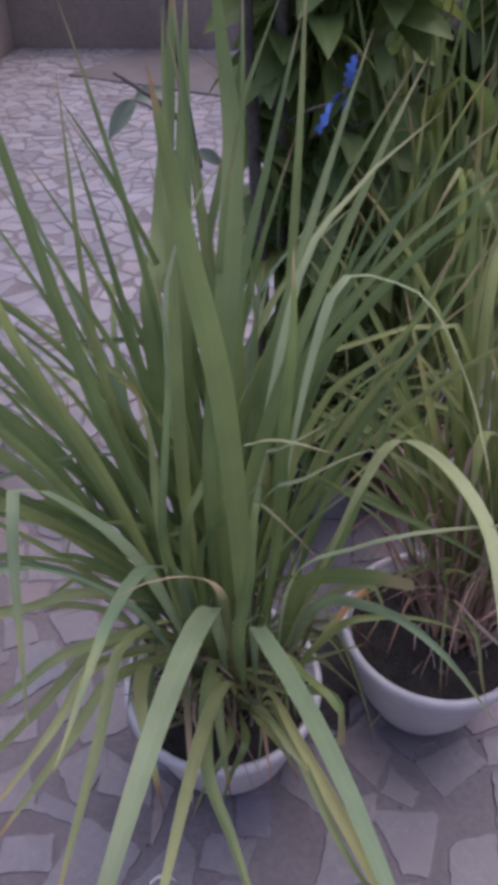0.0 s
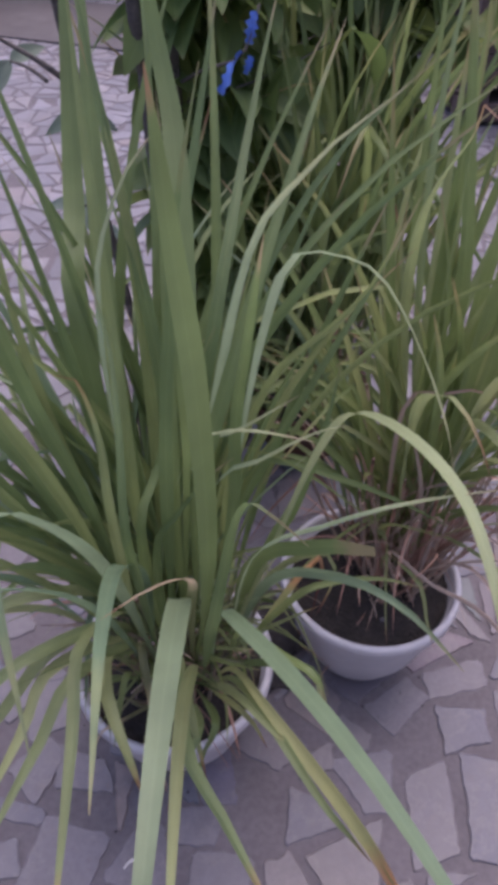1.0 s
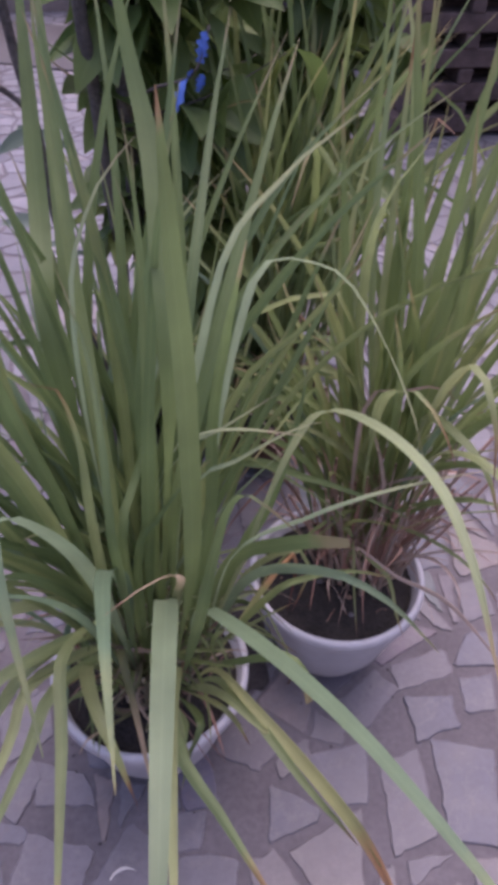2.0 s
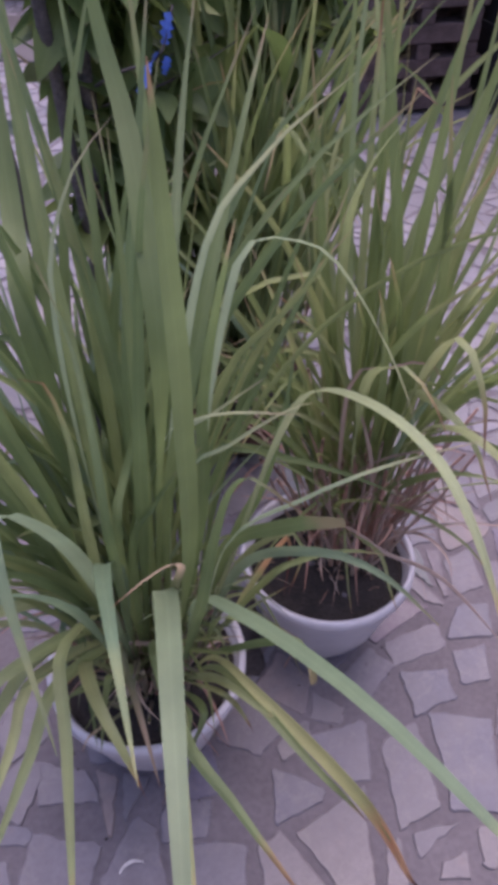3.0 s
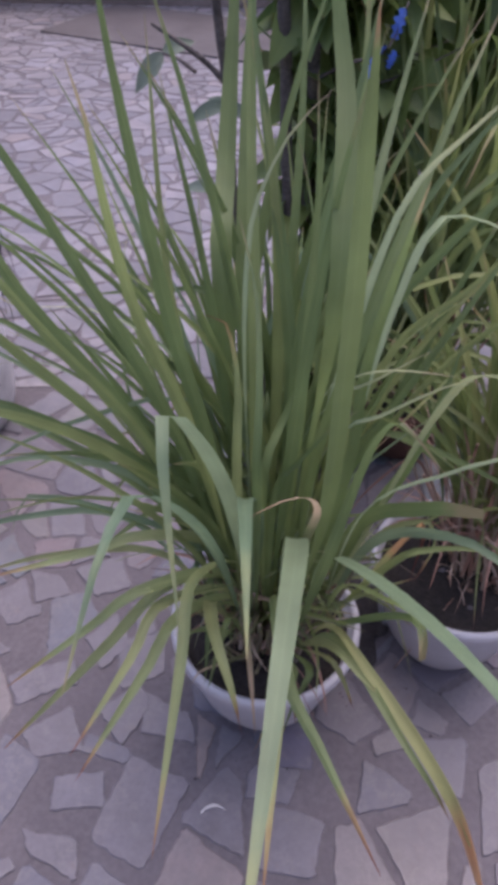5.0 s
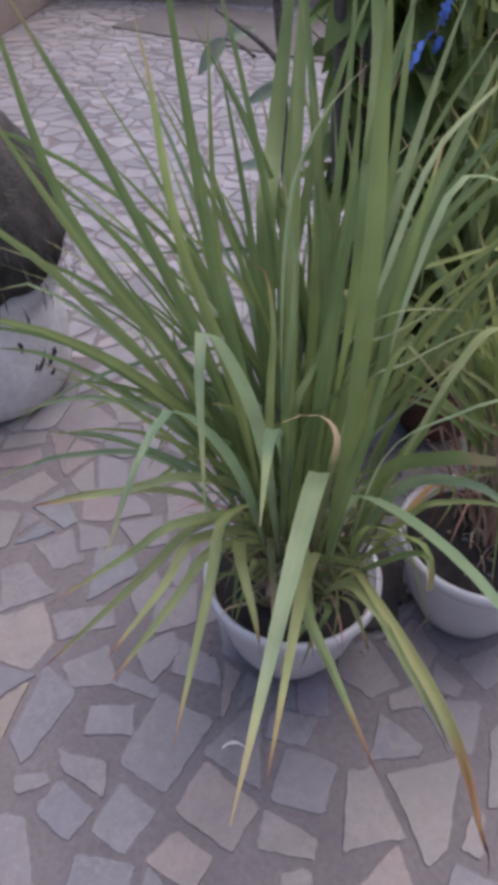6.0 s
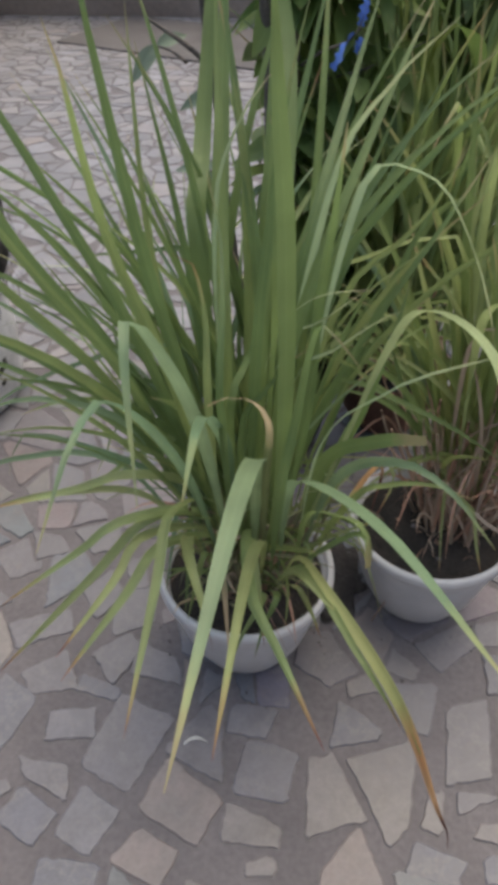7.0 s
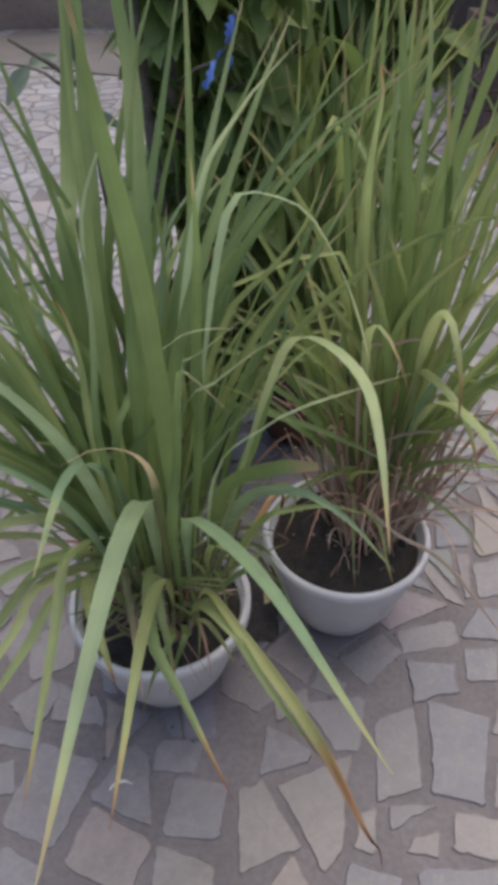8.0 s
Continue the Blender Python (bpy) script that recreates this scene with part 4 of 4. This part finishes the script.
for i in range(420):
    a, z = rnd.uniform(0, 2 * math.pi), rnd.uniform(0.37, 0.72)
    r = 0.285 * math.sqrt(max(0.05, 1 - ((z - 0.46) / 0.36) ** 2)) if z > 0.46 else 0.28
    q = Vector((r * math.cos(a), r * math.sin(a), z))
    out = Vector((math.cos(a), math.sin(a), 0))
    ribbon([q, q + out * 0.02 + Vector((rnd.uniform(-0.01, 0.01), 0, -0.03)), q + out * 0.022 + Vector((rnd.uniform(-0.02, 0.02), rnd.uniform(-0.02, 0.02), -rnd.uniform(0.05, 0.12)))], rnd.uniform(0.003, 0.009), out, n=4, bm=bm)
tagged(part("fringe", bm, m_fibre, stump, "hanging dark root fibres"), kind="stuff")

rnd = random.Random(17)
for k in range(7):
    a, z = rnd.gauss(-20, 6), min(0.24, max(0.10, rnd.gauss(0.17, 0.035)))
    b = lathe([(0, 0.0025), (0.004 + 0.002 * (k % 3), 0.002), (0.008 + 0.003 * (k % 2), 0.0)], 10, 0.9, k)
    ob = part("flake", b, m_fibre, shell, "dark flaked patch")
    ob.matrix_basis = Matrix.Rotation(radians(a), 4, "Z") @ Matrix.Translation((0.2495, 0, z)) @ Matrix.Rotation(radians(90), 4, "Y") @ Matrix.Rotation(rnd.uniform(0, 3), 4, "Z") @ Matrix.Diagonal((rnd.uniform(1, 2.6), 0.8, 1, 1))

# stacked planks, a black crate and a blue barrel by the far side
stack = tagged(holder("plank_stack", 1.885, 2.98), "stack of weathered brown planks standing on the paving", "wood stack")
for k in range(6):
    for j in range(2):
        ob = part("plank", block(0.66 - 0.04 * ((k * 7) % 3), 0.15, 0.085, (0.015 * ((k * 5) % 3 - 1), -0.1 + 0.2 * j, 0.07 + k * 0.155), 0.008), m_wood, stack, smooth=False)
    for s in (-0.25, 0.0, 0.25):
        part("batten", block(0.07, 0.36, 0.066, (s, 0, 0.146 + k * 0.155), 0.006), m_wood, stack, smooth=False)
crate = tagged(holder("crate", 2.42, 2.9), "black plastic crate standing beside the plank stack", "crate")
part("body", block(0.34, 0.36, 0.95, (0, 0, 0.475), 0.02), m_black, crate, smooth=False)
for k in range(6):
    part("rib", block(0.36, 0.38, 0.03, (0, 0, 0.08 + 0.155 * k), 0.008), m_black, crate, smooth=False)
barrel = tagged(holder("barrel", 2.82, 2.75), "blue plastic barrel standing on the paving", "barrel")
part("body", lathe([(0, 0), (0.2, 0), (0.22, 0.03), (0.225, 0.25), (0.232, 0.27), (0.232, 0.30), (0.225, 0.32), (0.225, 0.58), (0.232, 0.60), (0.232, 0.63), (0.225, 0.65), (0.215, 0.86), (0.19, 0.9), (0, 0.9)], 48), m_blue, barrel)
part("lid", lathe([(0, 0.9), (0.2, 0.9), (0.205, 0.93), (0.19, 0.945), (0, 0.945)], 48), m_blue, barrel)

# blue plastic strips caught in the shrub
def plastic_strip(points, width, turns):
    ob = finish("plastic_strip", ribbon(points, width, n=30, base=0.5, blunt=True, wave=0.35, twist=turns), m_blue)
    ob["group"] = "blue plastic strips"
    return tagged(ob, "crumpled bright blue plastic strip caught in the shrub", "plastic strip")


plastic_strip([(0.218, 0.300, 0.985), (0.228, 0.296, 1.002), (0.236, 0.298, 1.020), (0.250, 0.300, 1.040)], 0.021, 1.8)
plastic_strip([(0.258, 0.290, 1.052), (0.262, 0.287, 1.070), (0.268, 0.286, 1.092)], 0.018, 1.0)
plastic_strip([(0.255, 0.300, 1.010), (0.259, 0.297, 1.022), (0.264, 0.296, 1.034)], 0.012, 0.6)


def pebbles(plant, rnd, count, r, z, mats, size=(0.004, 0.011), name="pebble"):
    for i in range(count):
        b = bmesh.new()
        bmesh.ops.create_icosphere(b, subdivisions=2, radius=1.0)
        sz = rnd.uniform(*size)
        k = Vector((rnd.random(), rnd.random(), rnd.random())) * 9
        a, d = rnd.uniform(0, 2 * math.pi), r * math.sqrt(rnd.random())
        for v in b.verts:
            w = 1 + 0.35 * noise.noise(v.co * 1.3 + k)
            v.co = Vector((v.co.x * sz * w + d * math.cos(a), v.co.y * sz * w * 0.8 + d * math.sin(a), v.co.z * sz * w * 0.6 + z + 0.016 * (1 - (d / r) ** 2)))
        part(name, b, rnd.choice(mats), plant)


rnd = random.Random(9)
pebbles(near_grass, rnd, 16, 0.125, 0.203, [m_pebble, m_soil, m_mortar])
pebbles(far_grass, rnd, 18, 0.125, 0.203, [m_pebble, m_soil, m_mortar], (0.003, 0.008))
for grass in (near_grass, far_grass):
    for i in range(14):
        a, d = rnd.uniform(0, 2 * math.pi), rnd.uniform(0.03, 0.11)
        q = Vector((d * math.cos(a), d * math.sin(a), 0.222))
        e = q + Vector((rnd.uniform(-0.05, 0.05), rnd.uniform(-0.05, 0.05), rnd.uniform(0.0, 0.02)))
        part("root", tube([q, (q + e) / 2 + Vector((0, 0, 0.008)), e], 0.0011, 0.0006, 5, 5), m_straw, grass)

crumbs = bmesh.new()
for i in range(60):
    a, d = rnd.uniform(0, 2 * math.pi), abs(rnd.gauss(0.0, 0.05)) + 0.125
    cx, cy = rnd.choice(((0.10, -0.155), (0.468, -0.012), (0.468, -0.012)))
    sz = rnd.uniform(0.0008, 0.0026)
    bmesh.ops.create_icosphere(crumbs, subdivisions=1, radius=sz, matrix=Matrix.Translation((cx + d * math.cos(a), cy + d * math.sin(a), 0.0035 + sz * 0.5)))
tagged(finish("soil_crumbs", crumbs, m_soil), "crumbs of dark soil scattered on the paving", "soil crumbs", kind="stuff")

# low dark mound laid between the pots in place of the deep shade there
gap_shade = soil_mesh(0.085, 0.0, 4.0)
for v in gap_shade.verts:
    w = 1 + 0.5 * noise.noise(v.co * 22 + Vector((3, 1, 0)))
    v.co = Vector((v.co.x * w * 0.8 + 0.285, v.co.y * w * 1.25 + 0.01, max(v.co.z * 0.5, -0.01) + 0.004))
tagged(finish("spilled_soil", gap_shade, m_gap_shade), "dark patch standing in for the shade on the paving between the pots", "soil", kind="stuff")
stalk = tagged(finish("dry_stalk", tube([(0.365, -0.105, 0.004), (0.400, -0.106, 0.124), (0.436, -0.107, 0.245)], 0.0016, 0.001, 10, 6), m_straw), "thin dry straw leaning on the white pot", "dry stalk")

# curled white petal on the paving
petal = tagged(finish("petal", ribbon([(0.0, -0.404, 0.007), (0.010, -0.395, 0.010), (0.026, -0.391, 0.010), (0.044, -0.397, 0.007)], 0.0075, n=14, base=0.45, taper=1.1), m_white),
               "small curled white petal lying on the paving", "petal")


# ---------------------------------------------------------------- paving
def clip_cell(poly, mx, my, nx, ny):
    out = []
    for (ax, ay), (bx, by) in zip(poly, poly[1:] + poly[:1]):
        da, db = (ax - mx) * nx + (ay - my) * ny, (bx - mx) * nx + (by - my) * ny
        if da <= 0:
            out.append((ax, ay))
        if da * db < 0:
            t = da / (da - db)
            out.append((ax + (bx - ax) * t, ay + (by - ay) * t))
    return out


STEP, X0, X1, Y0, Y1 = 0.118, -2.15, 4.3, -2.6, 5.7
TONES = {"L": (0.178, 0.158, 0.157), "B": (0.192, 0.158, 0.152), "W": (0.126, 0.121, 0.141), "G": (0.148, 0.135, 0.146), "D": (0.156, 0.146, 0.161)}
rnd = random.Random(77)
grid, order, laid = {}, [], []


def lay(x, y, long, wide, turn, taper, skew, tone):
    """A slab in the beds by the pots: a tapering, slanted four-sided piece."""
    c, sn = math.cos(math.radians(turn)), math.sin(math.radians(turn))
    outline = []
    for u, v in ((-0.5, -0.5), (0.5, -0.5), (0.5, 0.5), (-0.5, 0.5)):
        p, q = u * long + skew * v * wide, v * wide * (1 + taper * u)
        outline.append((x + p * c - q * sn, y + p * sn + q * c))
    laid.append((x, y, outline, tone))


lay(-0.466, -0.313, 0.098, 0.064, 333, 0.96, 0.45, "W")
lay(-0.360, -0.380, 0.161, 0.075, 77, 0.37, 0.40, "W")
lay(-0.290, -0.279, 0.099, 0.080, 23, 0.57, -0.07, "G")
lay(-0.185, -0.298, 0.087, 0.036, 160, 0.11, -0.02, "W")
lay(-0.159, -0.223, 0.090, 0.069, 233, 0.56, 0.22, "G")
lay(-0.217, -0.377, 0.094, 0.063, 8, 0.03, -0.05, "D")
lay(-0.108, -0.398, 0.164, 0.116, 69, 0.01, 0.02, "G")
lay(-0.249, -0.472, 0.104, 0.049, 166, -0.74, -0.44, "G")
lay(-0.329, -0.505, 0.068, 0.036, 17, -0.30, -0.14, "G")
lay(-0.258, -0.544, 0.090, 0.067, 151, -0.07, -0.03, "W")
lay(-0.151, -0.546, 0.092, 0.086, 67, 0.00, 0.03, "D")
lay(0.007, -0.506, 0.133, 0.097, 151, 0.09, -0.06, "B")
lay(-0.165, -0.643, 0.103, 0.071, 356, 0.15, -0.02, "W")
lay(-0.037, -0.598, 0.092, 0.069, 338, -0.05, 0.15, "B")
lay(0.135, -0.542, 0.107, 0.047, 170, 0.89, -0.03, "L")
lay(0.153, -0.601, 0.051, 0.028, 188, -0.12, 0.05, "L")
lay(0.267, -0.472, 0.135, 0.076, 280, 0.83, -0.17, "L")
lay(0.380, -0.462, 0.155, 0.098, 93, 1.07, -0.43, "L")
lay(0.450, -0.493, 0.072, 0.037, 78, -0.13, -0.18, "L")
lay(0.294, -0.597, 0.105, 0.070, 208, -1.07, 0.27, "B")
lay(0.327, -0.353, 0.099, 0.055, 349, -1.61, -0.00, "W")
lay(0.344, -0.259, 0.074, 0.036, 201, -0.40, 0.40, "L")
lay(0.421, -0.215, 0.065, 0.046, 330, -0.59, -0.12, "L")
lay(-0.450, 0.014, 0.102, 0.077, 306, -0.51, 0.10, "G")
lay(-0.378, 0.064, 0.075, 0.063, 183, 0.62, -0.38, "G")
lay(-0.260, 0.092, 0.097, 0.098, 118, 0.30, 0.08, "G")
lay(-0.504, -0.091, 0.116, 0.094, 126, -0.77, 0.04, "G")
lay(-0.226, -0.070, 0.085, 0.080, 229, 0.09, 0.30, "G")
lay(-0.393, -0.001, 0.032, 0.029, 192, -0.02, -0.06, "G")
lay(-0.158, -0.009, 0.085, 0.043, 282, -0.09, -0.01, "G")
lay(-0.333, -0.164, 0.132, 0.068, 22, -0.08, -0.07, "G")
lay(-0.340, -0.641, 0.164, 0.121, 115, -0.04, 0.33, "G")
lay(0.067, -0.658, 0.081, 0.061, 352, -0.13, -0.06, "B")
lay(0.039, -0.384, 0.119, 0.083, 75, -1.16, 0.21, "G")
lay(0.158, -0.442, 0.101, 0.097, 171, -0.00, 0.03, "D")
lay(0.121, -0.347, 0.084, 0.059, 176, 0.01, 0.28, "D")
lay(0.520, -0.156, 0.116, 0.073, 216, 0.26, 0.04, "G")
lay(0.640, -0.119, 0.130, 0.061, 10, 0.12, 0.22, "G")
lay(0.634, -0.217, 0.101, 0.082, 180, 0.33, 0.04, "W")
lay(0.640, -0.364, 0.178, 0.106, 74, 0.34, 0.05, "W")
lay(0.525, -0.361, 0.154, 0.083, 261, 0.09, -0.46, "G")
lay(0.740, -0.189, 0.084, 0.076, 79, 0.09, -0.16, "W")
lay(0.778, 0.175, 0.097, 0.077, 75, 0.02, -0.25, "W")
lay(0.533, -0.471, 0.094, 0.025, 12, -1.32, 0.38, "G")
lay(0.542, -0.527, 0.053, 0.032, 0, 0.74, 0.32, "L")
lay(0.637, -0.515, 0.083, 0.068, 165, -0.04, 0.07, "L")
lay(0.587, -0.586, 0.138, 0.048, 176, -0.20, 0.15, "W")
lay(0.443, -0.576, 0.096, 0.053, 347, -0.35, 0.19, "W")
lay(-0.148, -0.104, 0.113, 0.098, 104, 0.12, -0.10, "G")
lay(-0.079, -0.239, 0.104, 0.068, 344, -0.35, -0.45, "G")
lay(0.824, 0.032, 0.102, 0.073, 261, -0.05, -0.35, "G")
lay(0.781, -0.092, 0.090, 0.081, 243, 0.38, -0.36, "W")
lay(0.431, -0.304, 0.109, 0.081, 98, 0.91, 0.14, "D")
lay(0.777, -0.310, 0.097, 0.084, 248, 0.08, 0.00, "G")
lay(0.729, -0.426, 0.103, 0.065, 248, -0.19, -0.22, "G")


def outside(x, y, outline):
    """How far a place lies outside a slab, and the edge that it lies beyond: a point on it and the way out."""
    best = None
    for (ax, ay), (bx, by) in zip(outline, outline[1:] + outline[:1]):
        d = math.hypot(bx - ax, by - ay)
        nx, ny = (by - ay) / d, (ax - bx) / d
        far = (x - ax) * nx + (y - ay) * ny
        if best is None or far > best[0]:
            best = (far, ax, ay, nx, ny)
    return best


for i in range(int(X0 // STEP), int(X1 // STEP) + 1):
    for j in range(int(Y0 // STEP), int(Y1 // STEP) + 1):
        x, y = (i + rnd.uniform(0.05, 0.95)) * STEP, (j + rnd.uniform(0.05, 0.95)) * STEP
        near = [o for a in (-1, 0, 1) for b in (-1, 0, 1) for o in grid.get((i + a, j + b), [])]
        if any((o[0] - x) ** 2 + (o[1] - y) ** 2 < 0.065 ** 2 for o in near):
            continue
        if any(abs(o[0] - x) < 0.2 and abs(o[1] - y) < 0.2 and outside(x, y, o[2])[0] < 0.022 for o in laid):
            continue
        order.append((x, y))
        grid.setdefault((i, j), []).append((x, y))


def stone_outline(s):
    i, j = int(s[0] // STEP), int(s[1] // STEP)
    x, y = s
    poly, gap = [(x - 0.13, y - 0.13), (x + 0.13, y - 0.13), (x + 0.13, y + 0.13), (x - 0.13, y + 0.13)], rnd.uniform(0.002, 0.0045)
    for a in range(-2, 3):
        for b in range(-2, 3):
            for o in grid.get((i + a, j + b), []):
                d = math.hypot(o[0] - x, o[1] - y)
                if 1e-6 < d < 0.3:
                    nx, ny = (o[0] - x) / d, (o[1] - y) / d
                    poly = clip_cell(poly, (x + o[0]) / 2 - nx * gap, (y + o[1]) / 2 - ny * gap, nx, ny)
                    if len(poly) < 3:
                        return None
    for o in laid:
        if abs(o[0] - x) < 0.3 and abs(o[1] - y) < 0.3:
            far, ax, ay, nx, ny = outside(x, y, o[2])
            poly = clip_cell(poly, ax + nx * 0.007, ay + ny * 0.007, -nx, -ny)
            if len(poly) < 3:
                return None
    # knock off short edges
    out = []
    for k, q in enumerate(poly):
        o = poly[k - 1]
        if math.hypot(q[0] - o[0], q[1] - o[1]) > 0.014:
            out.append(q)
    return out if len(out) >= 3 else None


def shaken(poly, loose):
    """A slab as it was laid by eye: turned and trimmed a little, its corners broken unevenly."""
    cx, cy = sum(q[0] for q in poly) / len(poly), sum(q[1] for q in poly) / len(poly)
    a, kx, ky = rnd.uniform(-0.10, 0.10) * loose, 1 - rnd.random() ** 2 * 0.13 * loose, 1 - rnd.random() ** 2 * 0.13 * loose
    out = []
    for x, y in poly:
        x, y = (x - cx) * kx, (y - cy) * ky
        out.append((cx + x * math.cos(a) - y * math.sin(a) + rnd.uniform(-0.005, 0.005), cy + x * math.sin(a) + y * math.cos(a) + rnd.uniform(-0.005, 0.005)))
    # some slabs have a corner broken off
    if len(out) > 4 and rnd.random() < 0.45 * loose:
        del out[rnd.randrange(len(out))]
    return out


def broken(poly, chance):
    """Now and then a slab lies in two pieces."""
    cx, cy = sum(q[0] for q in poly) / len(poly), sum(q[1] for q in poly) / len(poly)
    w = max(math.hypot(q[0] - cx, q[1] - cy) for q in poly)
    if w < 0.065 or rnd.random() > chance:
        return [poly]
    a, gap = rnd.uniform(0, math.pi), 0.005
    nx, ny = math.cos(a), math.sin(a)
    mx, my = cx + rnd.uniform(-0.015, 0.015), cy + rnd.uniform(-0.015, 0.015)
    halves = [clip_cell(poly, mx - nx * gap, my - ny * gap, nx, ny), clip_cell(poly, mx + nx * gap, my + ny * gap, -nx, -ny)]
    return [h for h in halves if len(h) >= 3]


def stone_rings(poly, s, top, tx, ty):
    cx, cy = sum(q[0] for q in poly) / len(poly), sum(q[1] for q in poly) / len(poly)
    pts = []
    for k, q in enumerate(poly):
        r = poly[(k + 1) % len(poly)]
        side = math.hypot(r[0] - q[0], r[1] - q[1])
        cut = min(0.3, rnd.uniform(0.002, 0.008) / side)
        parts = 1 + int(side / 0.013)
        bow = rnd.uniform(-0.003, 0.004)
        for f in [cut] + [(f + rnd.uniform(-0.25, 0.25)) / parts for f in range(1, parts)] + [1 - cut]:
            if not cut <= f <= 1 - cut:
                continue
            off = bow * math.sin(math.pi * f) + rnd.uniform(-0.0026, 0.0026)
            pts.append((q[0] + (r[0] - q[0]) * f - (r[1] - q[1]) / side * off, q[1] + (r[1] - q[1]) * f + (r[0] - q[0]) / side * off))
    rings = []
    for shrink, z in ((0.0, -0.004), (0.0, top - 0.0014), (0.002, top)):
        ring = []
        for q in pts:
            dx, dy = cx - q[0], cy - q[1]
            d = math.hypot(dx, dy)
            x, y = q[0] + dx / d * shrink, q[1] + dy / d * shrink
            ring.append((x - s[0], y - s[1], z + ((x - cx) * tx + (y - cy) * ty if z > 0 else 0)))
        rings.append(ring)
    return rings


def stone_faces(m, base=0):
    faces = [tuple(base + 2 * m + k for k in range(m))]
    for lev in (0, 1):
        for k in range(m):
            j = (k + 1) % m
            faces.append((base + lev * m + k, base + lev * m + j, base + (lev + 1) * m + j, base + (lev + 1) * m + k))
    return faces


pavement = tagged(holder("pavement", 0.1, -0.2), "crazy paving of broken grey and beige marble slabs", "paving", kind="structure")
pieces = [(shaken(o[2], 0.2), o[:2], TONES[o[3]]) for o in laid]
for s in order:
    poly = stone_outline(s)
    if poly is not None:
        for piece in broken(poly, 0.35):
            tone = TONES[rnd.choice("LBWWGGD")]
            pieces.append((shaken(piece, 1.0), s, tuple(c * rnd.uniform(0.9, 1.1) for c in tone)))
pieces.sort(key=lambda p: (p[1][0] - 0.15) ** 2 + ((p[1][1] + 0.25) * 0.9) ** 2)
far_verts, far_faces = [], []
for count, (piece, s, tone) in enumerate(pieces):
    rings = stone_rings(piece, s, rnd.uniform(0.0022, 0.0044), rnd.uniform(-0.012, 0.012), rnd.uniform(-0.012, 0.012))
    verts = [v for ring in rings for v in ring]
    if count < 295:
        me = bpy.data.meshes.new("slab")
        me.from_pydata(verts, [], stone_faces(len(rings[0])))
        me.materials.append(m_stone)
        ob = new("slab", me)
        ob.parent, ob.color = pavement, (*tone, 1)
        ob.location = (s[0] - 0.1, s[1] + 0.2, 0)
    else:
        far_faces += stone_faces(len(rings[0]), len(far_verts))
        far_verts += [(v[0] + s[0] - 0.1, v[1] + s[1] + 0.2, v[2]) for v in verts]
me = bpy.data.meshes.new("slabs")
me.from_pydata(far_verts, [], far_faces)
me.materials.append(m_stone_far_lit)
slabs = new("slabs", me)
slabs.parent = pavement
tagged(slabs, "broken marble slabs farther off", kind="stuff")
